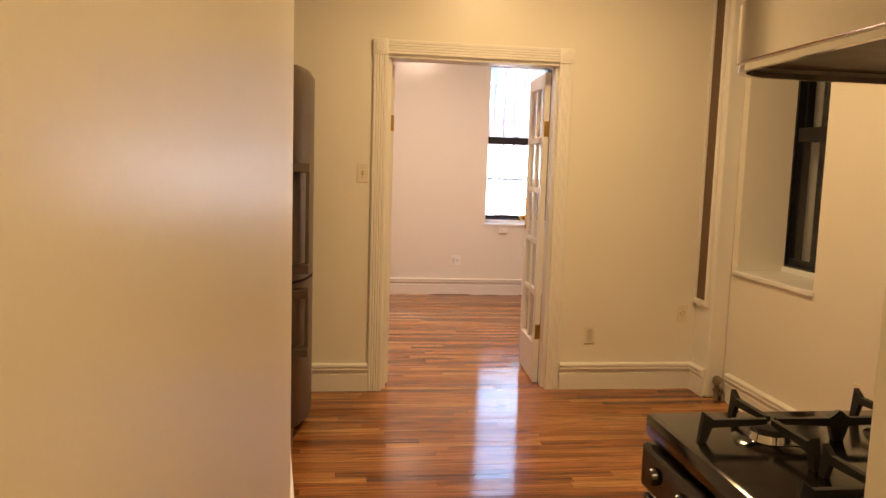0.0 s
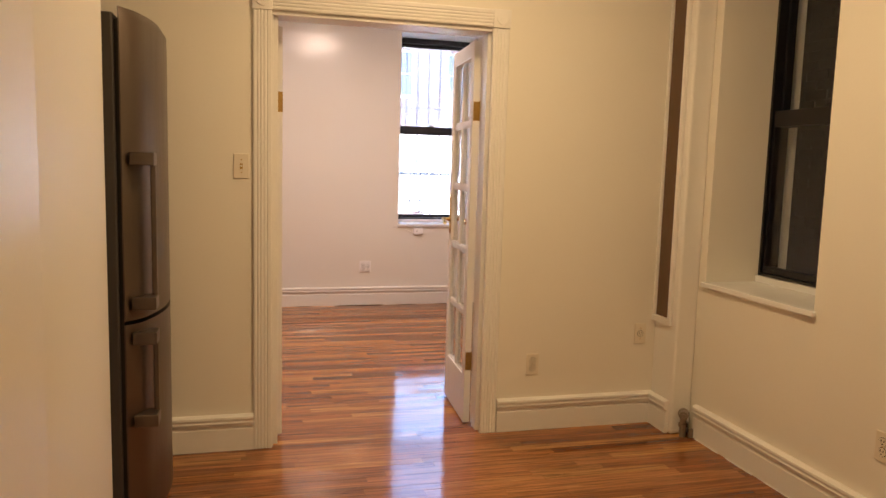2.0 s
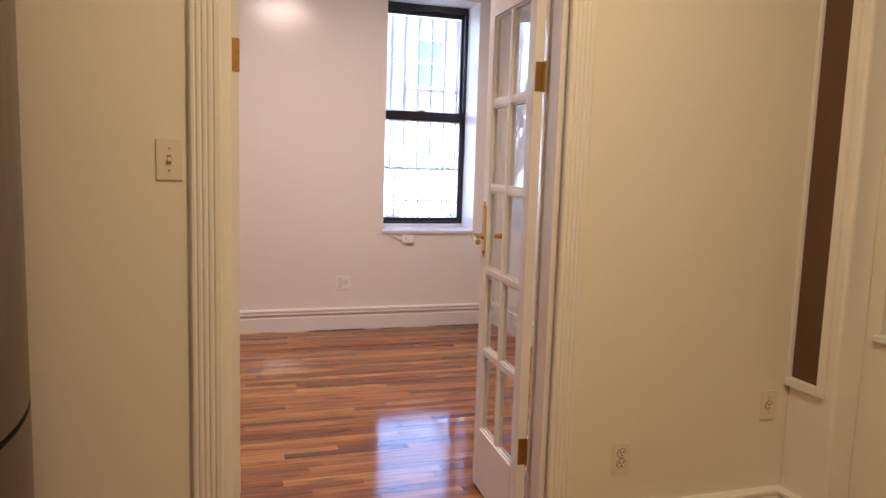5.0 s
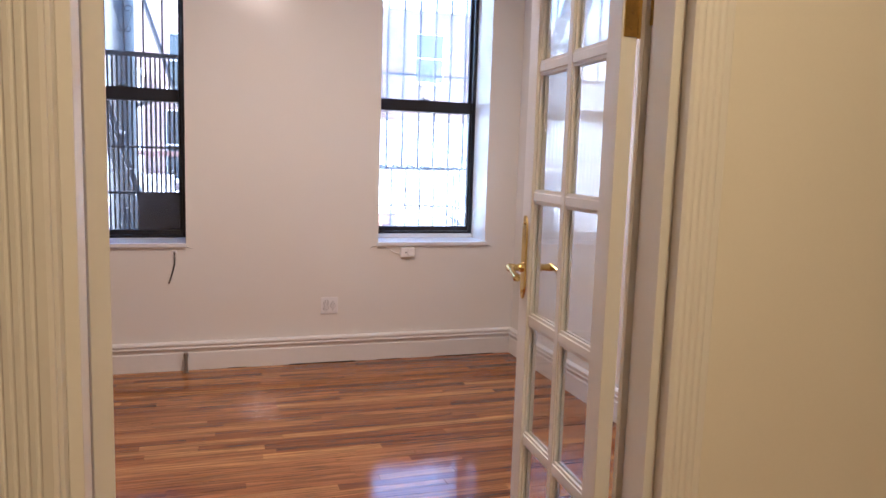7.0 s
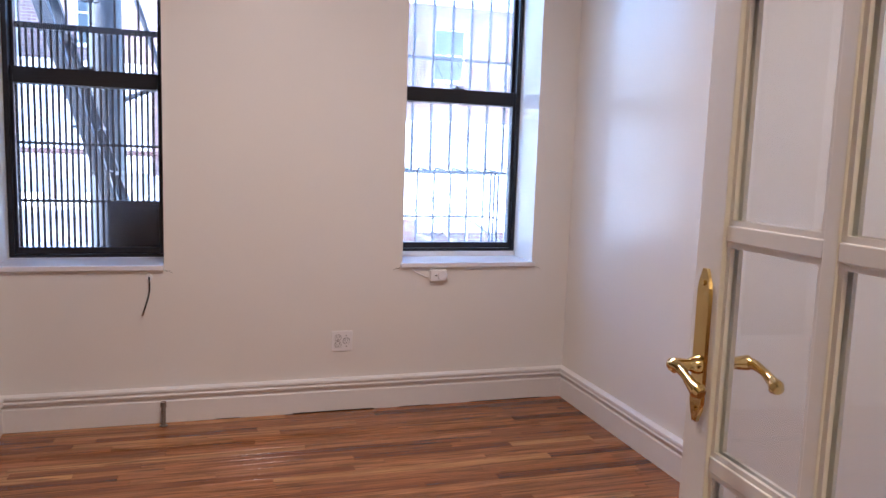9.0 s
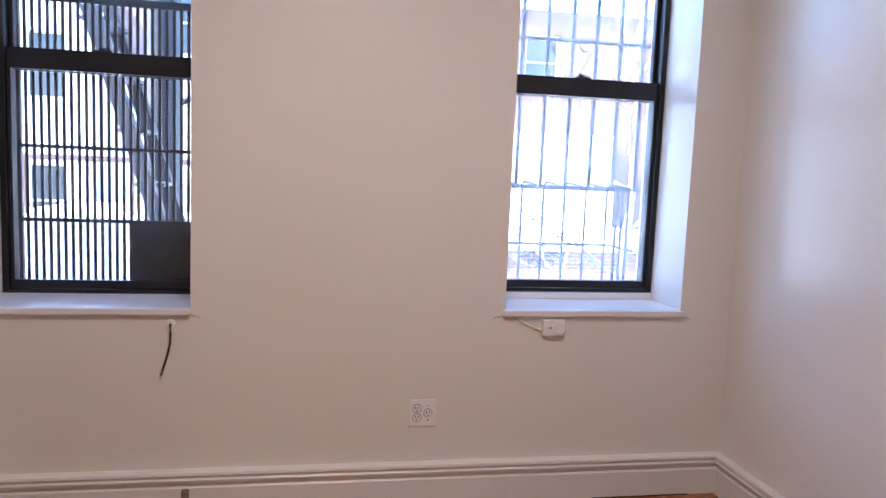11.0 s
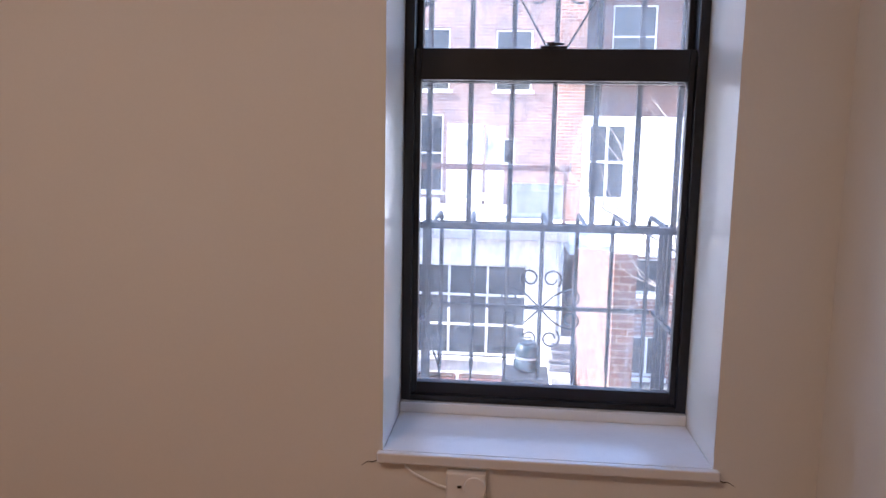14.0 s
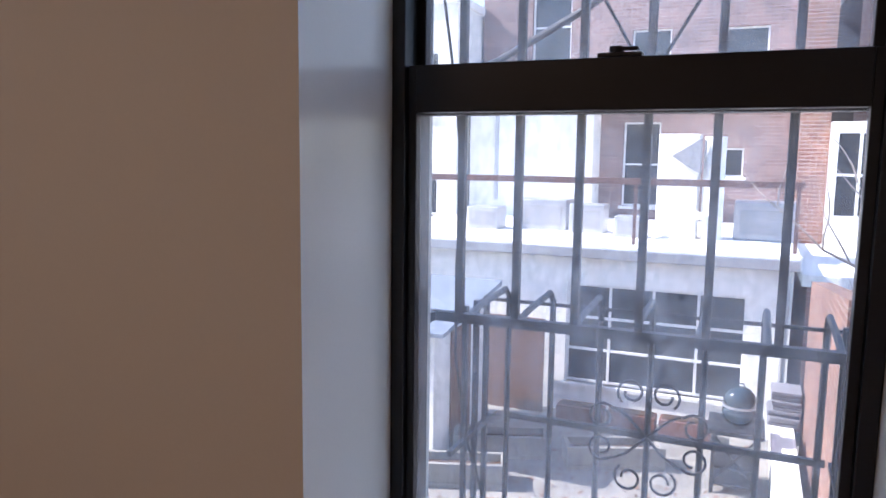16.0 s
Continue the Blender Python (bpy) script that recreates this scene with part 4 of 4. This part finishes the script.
KETTLE = mat("black_kettle_enamel", (0.02, 0.035, 0.045), 0.15, vary=0.2)
SLATE = mat("grey_slate", (0.17, 0.17, 0.19), 0.7, bump=0.6, bump_scale=70, vary=0.4, scale=12)
RUST = mat("rusty_steel", (0.13, 0.07, 0.06), 0.6, 0.3, bump=0.3, bump_scale=80, vary=0.3)
TERRA = mat("red_planter", (0.14, 0.06, 0.045), 0.7, vary=0.2)
BARK = mat("pale_bark", (0.34, 0.30, 0.26), 0.85, bump=0.8, bump_scale=60, vary=0.3)

bm = B()
bmesh.ops.create_grid(bm, x_segments=40, y_segments=40, size=200, matrix=Matrix.Translation((0, 30, G)))
structure("ground", bm, CONC, "stained concrete yard ground", "ground")
structure("wall_outer_base", box(B(), -6, 8.45, G, 6, BO, -0.20), RED, "red brick base of the building", "wall")
structure("wall_outer_west", box(B(), -6, 8.45, -0.20, -1.9, BO, 3.15), RED, "red brick outer wall", "wall")
structure("wall_outer_east", box(B(), BE + 0.3, 8.45, -0.20, 6, BO, 3.15), RED, "red brick outer wall", "wall")


def building(name, x0, x1, y0, y1, z1, material, label, windows, cornice=STUCCO, glass=DARKG, recess=0.12):
    """A house: wall with openings, roof slab, and windows (x, x, z, z, columns, rows) with frames, sills and panes, all on its y0 face."""
    top = thing(name, (0, 0, 0), label, "building")
    bm = B()
    xs = sorted({x0, x1, *[v for w in windows for v in w[:2]]})
    zs = sorted({G, z1, *[v for w in windows for v in w[2:4]]})
    for a, b in zip(xs, xs[1:]):
        for c, d in zip(zs, zs[1:]):
            mx, mz = (a + b) / 2, (c + d) / 2
            if not any(w[0] < mx < w[1] and w[2] < mz < w[3] for w in windows):
                box(bm, a, y0, c, b, y0 + 0.3, d)
    box(bm, x0, y0 + 0.301, G, x1, y1, z1)
    part("wall", bm, material, top)
    part("roof", box(B(), x0 - 0.08, y0 - 0.10, z1, x1 + 0.08, y1 + 0.1, z1 + 0.18, 0.02), cornice, top)
    for x, xx, z, zz, cols, rows in windows:
        win = part("window", box(B(), x, y0 + recess, z, xx, y0 + recess + 0.02, zz), glass, top, "dark window panes")
        f = 0.038
        part("sill", box(B(), x - 0.06, y0 - 0.05, z - 0.07, xx + 0.06, y0 + 0.12, z, 0.01), cornice, win)
        bm = B()
        for k in range(cols + 1):
            c = x + f / 2 + (xx - x - f) * k / cols
            box(bm, c - f / 2, y0 + recess - 0.04, z, c + f / 2, y0 + recess - 0.002, zz)
        for k in range(rows + 1):
            c = z + f / 2 + (zz - z - f) * k / rows
            box(bm, x + f, y0 + recess - 0.036, c - f / 2, xx - f, y0 + recess - 0.006, c + f / 2)
        part("frame", bm, WFRAME, win, "white painted window frame")
    return top


building("extension", -4.2, 2.78, 18.4, 23.6, 0.22, STUCCO, "white stuccoed low rear extension with a wide window", [(-0.36, 2.22, -1.78, -0.23, 4, 3)])
building("townhouse", -3.9, 2.88, 24.0, 34.0, 6.6, RED, "red brick town house with sash windows", [(-0.54, 0.25, 0.66, 2.50, 1, 2), (-0.44, 0.38, 3.05, 4.48, 1, 2), (1.45, 2.30, 3.05, 4.44, 1, 2), (-2.7, -1.8, 3.9, 5.4, 1, 2), (1.50, 1.95, 1.35, 1.95, 1, 1)])
building("townhouse", 3.9, 10.5, 24.0, 34.0, 5.6, DUSK, "brick and stucco town house with sash windows", [(4.1, 5.1, 3.6, 5.0, 1, 2), (6.2, 7.1, 3.6, 5.0, 1, 2)])
part_st = thing("stucco_bay", (0, 0, 0), "white stuccoed rear bay with tall sash windows", "building")
pst = part("wall", box(B(), 3.48, 23.2, G, 8.5, 23.99, 2.45), STUCCO, part_st)
for x in (3.56,):
    wv = part("window", box(B(), x, 23.185, 0.62, x + 0.85, 23.199, 2.28), DARKG, part_st)
    bm = B()
    for a in (0, 0.40, 0.80):
        box(bm, x + a, 23.15, 0.62, x + a + 0.05, 23.184, 2.28)
    for a in (0.62, 1.42, 2.23):
        box(bm, x + 0.05, 23.155, a, x + 0.80, 23.182, a + 0.05)
    part("frame", bm, WFRAME, wv)
bay = thing("stucco_bay", (0, 0, 0), "white stuccoed rear bay with a narrow pale door", "building")
part("wall", box(B(), -3.88, 23.2, G, -1.05, 23.99, 3.3), STUCCO, bay)
part("coping", box(B(), -3.88, 23.14, 3.301, -0.99, 23.99, 3.42, 0.02), STUCCO, bay)
bd = part("door", box(B(), -3.18, 23.17, 0.75, -2.68, 23.199, 2.66, 0.004), WFRAME, bay, "pale painted door")
part("frame", box(box(box(B(), -3.26, 23.15, 0.75, -3.181, 23.199, 2.74), -2.679, 23.15, 0.75, -2.60, 23.199, 2.74), -3.181, 23.15, 2.661, -2.679, 23.199, 2.74), GREYM, bd)
building("extension", 2.98, 8.8, 18.9, 23.1, -0.08, PALE, "low brick rear extension with a flat roof", [(3.95, 4.50, -0.72, -0.12, 1, 1), (4.0, 4.55, -2.15, -1.45, 2, 1)])
building("townhouse", -12.0, -3.95, 22.5, 34.0, 5.0, STUCCO, "pale stuccoed house with small windows", [(-5.2, -4.4, 2.6, 4.0, 1, 2), (-7.4, -6.6, 2.6, 4.0, 1, 2), (-5.2, -4.4, -0.4, 1.2, 1, 2), (-9.6, -8.8, 2.6, 4.0, 1, 2)])
ch = thing("brick_pilaster", (0, 0, 0), "sunlit orange brick chimney breast", "chimney")
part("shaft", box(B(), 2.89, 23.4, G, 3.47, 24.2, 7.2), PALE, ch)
part("cap", box(B(), 2.85, 23.36, 7.2, 3.51, 24.24, 7.35, 0.02), STUCCO, ch)

gt = thing("gutter", (0, 0, 0), "long grey metal roof gutter on the extension", "gutter")
part("trough", box(B(), -4.25, 18.20, 0.20, 2.84, 18.298, 0.36, 0.015), GREYM, gt)
part("downpipe", cyl(B(), (2.70, 18.32, G), (2.70, 18.32, 0.20), 0.045, 14), GREYM, gt, smooth=True)
rl = thing("roof_railing", (0, 0, 0.40), "rust red steel rail above the roof edge", "railing")
part("top_rail", box(B(), -4.0, 18.6, 0.90, 2.85, 18.66, 1.00, 0.008), RUST, rl)
for x in (-3.9, -2.2, 0.55, 2.75):
    part("post", box(B(), x, 18.61, 0.0, x + 0.05, 18.65, 0.90), RUST, rl)
for x, y, w, d, h in ((-1.75, 20.2, 0.9, 0.6, 0.55), (-0.75, 20.0, 0.6, 0.5, 0.50), (1.92, 20.2, 0.95, 0.8, 0.62), (0.10, 19.6, 0.5, 0.4, 0.35), (-2.6, 19.8, 0.6, 0.5, 0.40)):
    ac = thing("roof_unit", (x, y, 0.40), "grey metal ventilation unit on the flat roof", "ventilation unit")
    part("casing", box(B(), 0, 0, 0, w, d, h, 0.02), GREYM, ac)
    part("grille", box(B(), w * 0.1, -0.012, h * 0.15, w * 0.9, -0.002, h * 0.8, 0.003), TAR, ac)
fl = thing("roof_flue", (1.22, 19.9, 0.40), "white painted roof housing with a flue and a bent pipe", "flue")
part("housing", box(B(), -0.50, 0.0, 0, 0.14, 0.5, 1.70, 0.02), STUCCO, fl)
part("stack", cyl(B(), (0.37, 0.15, 0), (0.37, 0.15, 1.66), 0.17, 18), STUCCO, fl, smooth=True)
bm = B()
vs = [bm.verts.new(p) for p in ((-0.26, -0.30, 1.34), (0.18, -0.30, 1.62), (0.18, -0.30, 1.06), (-0.26, -0.02, 1.34), (0.18, -0.02, 1.62), (0.18, -0.02, 1.06))]
for q in ((0, 1, 2), (5, 4, 3), (0, 3, 4, 1), (1, 4, 5, 2), (2, 5, 3, 0)):
    bm.faces.new([vs[i] for i in q])
part("cowl", bm, TAR, fl, "grey metal cowl")
part("pipe", tube(B(), [(-0.50, -0.40, 0.08), (-0.40, -0.40, 0.12), (-0.10, -0.40, 0.30), (0.14, -0.40, 0.42), (0.30, -0.36, 0.40), (0.34, -0.30, 0.10)], 0.08, 14), STUCCO, fl, "white bent pipe", True)

pw = thing("party_wall", (2.95, 13.9, G), "sunlit red brick party wall with a sloping top", "garden wall")
bm = B()
vs = [bm.verts.new(p) for p in ((0, 0, 0), (0.22, 0, 0), (0.22, 3.8, 0), (0, 3.8, 0), (0, 0, 2.85), (0.22, 0, 2.85), (0.22, 3.8, 2.42), (0, 3.8, 2.42))]
for q in ((3, 2, 1, 0), (4, 5, 6, 7), (0, 1, 5, 4), (1, 2, 6, 5), (2, 3, 7, 6), (3, 0, 4, 7)):
    bm.faces.new([vs[i] for i in q])
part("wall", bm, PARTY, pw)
gw = thing("garden_wall", (2.60, 13.0, G), "low whitewashed garden wall", "garden wall")
part("wall", box(B(), 0, 0, 0, 0.22, 4.95, 0.55, 0.01), STUCCO, gw)
part("coping", box(B(), -0.03, -0.03, 0.551, 0.25, 4.95, 0.60, 0.01), STUCCO, gw)
rs = random.Random(3)
st = thing("slate_stack", (2.73, 17.5, G + 0.60), "loose stack of grey slates on the garden wall", "slate stack")
for k in range(11):
    a, b = rs.uniform(-0.03, 0.03), rs.uniform(-0.03, 0.03)
    part("slate", box(B(), -0.17 + a, -0.22 + b, 0.042 * k, 0.17 + a, 0.22 + b, 0.042 * k + 0.036, 0.006), SLATE, st)

# kettle grill on a cart
gr = thing("kettle_grill", (2.20, 16.6, G), "black kettle grill with a domed lid on a cart", "grill")
bm = B()
bmesh.ops.create_uvsphere(bm, u_segments=24, v_segments=14, radius=0.185, matrix=Matrix.Translation((0, 0, 1.10)) @ Matrix.Diagonal((1, 1, 0.85, 1)))
part("lid", bm, KETTLE, gr, "glossy domed lid", True)
bm = B()
bmesh.ops.create_uvsphere(bm, u_segments=24, v_segments=14, radius=0.19, matrix=Matrix.Translation((0, 0, 0.93)) @ Matrix.Diagonal((1, 1, 0.80, 1)))
part("bowl", bm, KETTLE, gr, "glossy round bowl", True)
part("rim", cyl(B(), (0, 0, 1.01), (0, 0, 1.032), 0.192, 28), GREYM, gr, smooth=True)
part("handle", tube(B(), [(-0.05, 0, 1.245), (-0.04, 0, 1.29), (0.04, 0, 1.29), (0.05, 0, 1.245)], 0.011, 8), KETTLE, gr, smooth=True)
part("cart_top", box(B(), -0.34, -0.30, 0.72, 0.30, 0.36, 0.78, 0.01), IRON, gr)
part("shelf", box(B(), -0.24, -0.28, 0.30, 0.22, 0.30, 0.33, 0.01), IRON, gr)
part("shelf", box(B(), -0.24, -0.28, 0.10, 0.22, 0.30, 0.13, 0.01), IRON, gr)
for x in (-0.25, 0.21):
    for y in (-0.27, 0.28):
        part("leg", box(B(), x - 0.022, y - 0.022, 0, x + 0.022, y + 0.022, 0.72), IRON, gr)
part("front_brace", bar(B(), (-0.25, -0.27, 0.14), (0.21, -0.27, 0.70), 0.012), IRON, gr)
part("front_brace", bar(B(), (0.21, -0.255, 0.14), (-0.25, -0.255, 0.70), 0.012), IRON, gr)

pl = thing("plywood_panel", (-1.70, 18.10, G), "weathered brown plywood panel against the extension", "panel")
part("sheet", box(B(), 0, 0, 0, 1.08, 0.04, 1.48, 0.004), WOODB, pl)
part("batten", box(B(), 0.02, -0.022, 0.02, 0.09, -0.001, 1.46, 0.003), WOODB, pl)
sh = thing("shed", (-3.10, 15.6, G), "small pale wooden shed with a tarped sloping roof", "shed")
part("wall", box(B(), 0, 0, 0, 1.75, 1.9, 1.72, 0.01), STUCCO, sh)
bm = B()
vs = [bm.verts.new(p) for p in ((-0.1, -0.2, 1.73), (1.95, -0.2, 1.73), (1.95, 2.0, 2.05), (-0.1, 2.0, 2.05), (-0.1, -0.2, 1.78), (1.95, -0.2, 1.78), (1.95, 2.0, 2.12), (-0.1, 2.0, 2.12))]
for q in ((3, 2, 1, 0), (4, 5, 6, 7), (0, 1, 5, 4), (1, 2, 6, 5), (2, 3, 7, 6), (3, 0, 4, 7)):
    bm.faces.new([vs[i] for i in q])
part("roof", bm, TARP, sh, "blue grey tarpaulin roof")
part("door", box(B(), 1.756, 0.5, 0.05, 1.78, 1.2, 1.66, 0.004), WOODB, sh)
bu = thing("bucket", (-1.95, 17.65, G), "yellow plastic bucket on the patio", "bucket")
part("pail", cyl(B(), (0, 0, 0), (0, 0, 0.42), 0.14, 22, 0.17), YELLOW, bu, smooth=True)
part("band", cyl(B(), (0, 0, 0.18), (0, 0, 0.26), 0.163, 22, 0.167), TERRA, bu, smooth=True)
for x, y, rz in ((-1.22, 15.95, 20), (0.24, 16.20, 23), (-1.45, 14.90, 20)):
    cbk = thing("concrete_planter", (x, y, G), "weathered concrete planter trough on the patio", "planter", "planters in the yard", rz)
    bm = B()
    box(bm, 0, 0, 0, 1.25, 0.42, 0.06, 0.01)
    box(bm, 0, 0, 0.0605, 1.25, 0.06, 0.30, 0.01)
    box(bm, 0, 0.36, 0.0605, 1.25, 0.42, 0.30, 0.01)
    box(bm, 0, 0.061, 0.0605, 0.06, 0.359, 0.30, 0.01)
    box(bm, 1.19, 0.061, 0.0605, 1.25, 0.359, 0.30, 0.01)
    part("trough", bm, CONC, cbk)
    part("soil", box(B(), 0.061, 0.061, 0.061, 1.189, 0.359, 0.20), SUB, cbk)
for x in (-0.35, 0.40, 1.15):
    tp = thing("planter_box", (x, 17.9, G), "red terracotta planter box below the window", "planter", "planters under the window")
    part("box", box(B(), 0, 0, 0, 0.7, 0.28, 0.24, 0.015), TERRA, tp)
    part("soil", box(B(), 0.04, 0.04, 0.2405, 0.66, 0.24, 0.26, 0.01), SUB, tp)
ht = thing("cellar_hatch", (-0.6, 11.3, G), "grey aluminium framed cellar hatch", "hatch")
for k in range(3):
    part("frame", box(B(), k * 0.95, 0, 0, k * 0.95 + 0.9, 0.05, 0.10, 0.005), GREYM, ht)
    part("frame", box(B(), k * 0.95, 0.9, 0, k * 0.95 + 0.9, 0.95, 0.10, 0.005), GREYM, ht)
    part("lid", box(B(), k * 0.95, 0.051, 0.0, k * 0.95 + 0.9, 0.899, 0.07, 0.005), TAR, ht)

# small brown quads added for the dark joints and shadows on the paving
lr = random.Random(21)
lv, lf_ = [], []
for k in range(900):
    x, y, a, w = lr.uniform(-1.6, 2.9), lr.uniform(11.2, 18.0), lr.uniform(0, math.tau), lr.uniform(0.02, 0.055)
    c, d = w * math.cos(a), w * math.sin(a)
    z = G + 0.006
    lv += [(x - c, y - d, z), (x + d * 0.5, y - c * 0.5, z + lr.uniform(0, 0.02)), (x + c, y + d, z + lr.uniform(0, 0.025)), (x - d * 0.5, y + c * 0.5, z + lr.uniform(0, 0.02))]
    lf_.append((4 * k, 4 * k + 1, 4 * k + 2, 4 * k + 3))
lme = bpy.data.meshes.new("yard_flecks")
lme.from_pydata(lv, [], lf_)
lme.materials.append(WOODB)
tagged(new("yard_flecks", lme), "small brown flecks added over the yard for its dark joints and shadows", "leaves", kind="stuff")

# fire escape stair outside window 1
fe = thing("fire_escape", (0, 0, 0), "dark iron fire escape stair running down past the window", "fire escape")
for dy in (10.4, 11.0):
    part("stringer", bar(B(), (-0.95, dy, 3.6), (0.85, dy, -2.2), 0.045), IRON, fe)
for k in range(18):
    a = k / 17
    x, z = -0.95 + 1.8 * a, 3.6 - 5.8 * a
    part("tread", box(B(), x - 0.09, 10.45, z - 0.012, x + 0.09, 10.95, z + 0.012), IRON, fe)
part("handrail", tube(B(), [(-0.5, 10.36, 4.2), (1.3, 10.36, -1.4)], 0.02, 8), IRON, fe, smooth=True)
part("post", cyl(B(), (-1.30, 10.7, G), (-1.30, 10.7, 5.0), 0.05, 10), IRON, fe, smooth=True)
part("brace", tube(B(), [(-0.29, 11.5, 1.78), (0.67, 12.0, 2.28), (1.19, 12.0, 2.55), (1.75, 12.0, 2.90)], 0.024, 8), IRON, fe, smooth=True)
part("post", cyl(B(), (-0.29, 11.3, G), (-0.29, 11.3, 5.0), 0.13, 16), IRON, fe, smooth=True)

# bare tree by the party wall


def bare_tree(x, y):
    top = thing("bare_tree", (x, y, G), "leafless pale young tree in the yard", "tree")
    r = random.Random(11)
    part("trunk", tube(B(), [(0, 0, 0), (0.05, 0.02, 1.2), (0.02, 0.06, 2.4), (0.10, 0.03, 3.4), (0.06, 0.0, 4.4)], [0.075, 0.065, 0.055, 0.042, 0.03], 10), BARK, top, smooth=True)
    def limb(p, d, ln, rad, depth):
        pts, q = [p.copy()], p.copy()
        dd = d.copy()
        for _ in range(5):
            dd = (dd + Vector((r.uniform(-0.25, 0.25), r.uniform(-0.25, 0.25), r.uniform(-0.10, 0.22)))).normalized()
            q = q + dd * ln / 5
            pts.append(q.copy())
        bm = tube(B(), pts, [rad * (1 - 0.15 * i) for i in range(6)], 6)
        part("limb" if depth == 0 else "twig", bm, BARK, top, smooth=True)
        if depth < 2:
            for i in (2, 3, 4, 5):
                nd = (dd + Vector((r.uniform(-0.9, 0.9), r.uniform(-0.9, 0.9), r.uniform(-0.3, 0.7)))).normalized()
                limb(pts[i], nd, ln * 0.6, rad * 0.5, depth + 1)
    for z, ax in ((1.9, 2.6), (2.5, 3.6), (3.0, 0.4), (3.5, 2.2), (3.9, 4.2), (4.3, 1.2)):
        limb(Vector((0.05, 0.03, z)), Vector((math.cos(ax), math.sin(ax), 0.55)).normalized(), 1.5, 0.026, 0)
    return top


bare_tree(4.2, 13.0)

# the shaft's dimness is put into this brick colour
SHAFT = brick_mat("shaded_shaft_brick", (0.10, 0.07, 0.06), (0.12, 0.11, 0.10))
# air shaft outside the kitchen window
structure("wall_shaft_far", box(B(), 4.02, 1.0, G, 4.3, 8.4, 13.0), SHAFT, "dark brick wall across the air shaft", "wall")
# tall side walls, out of view, added to keep the shaft dim
structure("added_shaft_wall_south", box(B(), KO, 0.8, G, 4.3, 1.0, 13.0), SHAFT, "unseen dark brick wall added to dim the air shaft", "wall")
structure("added_shaft_wall_north", box(B(), KO, 8.1, G, 4.02, 8.4, 13.0), SHAFT, "unseen dark brick wall added to dim the air shaft", "wall")
# slab added out of view to block sky and sun from above
structure("added_shaft_lid", box(B(), KO, 1.0, 2.90, 4.02, 8.1, 3.45), SHAFT, "unseen dark slab added to shut daylight out of the air shaft", "roof")
shaft = tagged(new("wall_shaft_bricks"), "old brickwork across the air shaft, coloured dark for its shade", "brickwork", kind="structure")
# facing bricks coloured dark for the shade in the shaft
SHADED = mat("shaded_brick", (0.11, 0.085, 0.075), 0.85, bump=0.8, bump_scale=60, vary=0.3, scale=9)
bk = bpy.data.meshes.new("brick")
bm = box(B(), -0.018, -0.098, -0.029, 0, 0.098, 0.029)
bm.to_mesh(bk)
bm.free()
bk.materials.append(SHADED)
rb = random.Random(5)
for r in range(24):
    for c in range(12):
        ob = new("brick", bk)
        ob.parent = shaft
        ob.location = (4.018 - rb.uniform(0, 0.006), 4.55 + 0.207 * c + (0.1035 if r % 2 else 0), 0.95 + 0.068 * r)


# ---- floor of oak strips ----
floor = structure("floor", box(box(B(), -1.9, -1.4, -0.20, KO, 4.80, -0.013), -1.9, 4.80, -0.20, KO, BO, BF - 0.013), SUB, "varnished oak strip floor", "floor")
PITCH, GAP = 0.0572, 0.0008


def board_mesh(w, t=0.0125, c=0.0005):
    me = bpy.data.meshes.new("board")
    v = [(0, 0, -t), (1, 0, -t), (1, w, -t), (0, w, -t), (0, 0, -c), (1, 0, -c), (1, w, -c), (0, w, -c), (0, c, 0), (1, c, 0), (1, w - c, 0), (0, w - c, 0)]
    f = [(0, 1, 5, 4), (1, 2, 6, 5), (2, 3, 7, 6), (3, 0, 4, 7), (4, 5, 9, 8), (6, 7, 11, 10), (5, 6, 10, 9), (7, 4, 8, 11), (8, 9, 10, 11)]
    return v, f, me


rng = random.Random(7)
V, F, me = board_mesh(PITCH - GAP)
me.from_pydata(V, [], F)
me.materials.append(FLOORA)
rest_v, rest_f, made = [], [], 0
row = 0
y = -1.40
while y < BN:
    x = -1.9 - rng.uniform(0, 0.8)
    while x < BE:
        length = rng.choice((0.35, 0.5, 0.62, 0.8, 0.95, 1.15, 1.4)) * rng.uniform(0.9, 1.1)
        x0, x1 = max(x, -1.9), min(x + length - 0.0006, BE + 0.1)
        x += length
        if x1 - x0 < 0.02:
            continue
        z = rng.uniform(-0.0004, 0.0) + (BF if y > 4.80 else 0.0)
        tilt = rng.gauss(0, 0.005)
        near = 5.0 < y < 8.42 and x1 > -0.2 and x0 < 2.6
        if near and made < 300:
            ob = new("board", me)
            ob.parent = floor
            ob.location, ob.scale = (x0, y, z), (x1 - x0, 1, 1)
            ob.rotation_euler = (tilt, 0, 0)
            made += 1
        else:
            k = len(rest_v)
            rest_v += [(x0 + (x1 - x0) * a, y + b, z + c + b * tilt) for a, b, c in V]
            rest_f += [tuple(k + i for i in f) for f in F]
    y += PITCH
me2 = bpy.data.meshes.new("boards")
me2.from_pydata(rest_v, [], rest_f)
me2.materials.append(FLOORB)
boards = new("boards", me2)
boards.parent = floor
tagged(boards, kind="stuff")
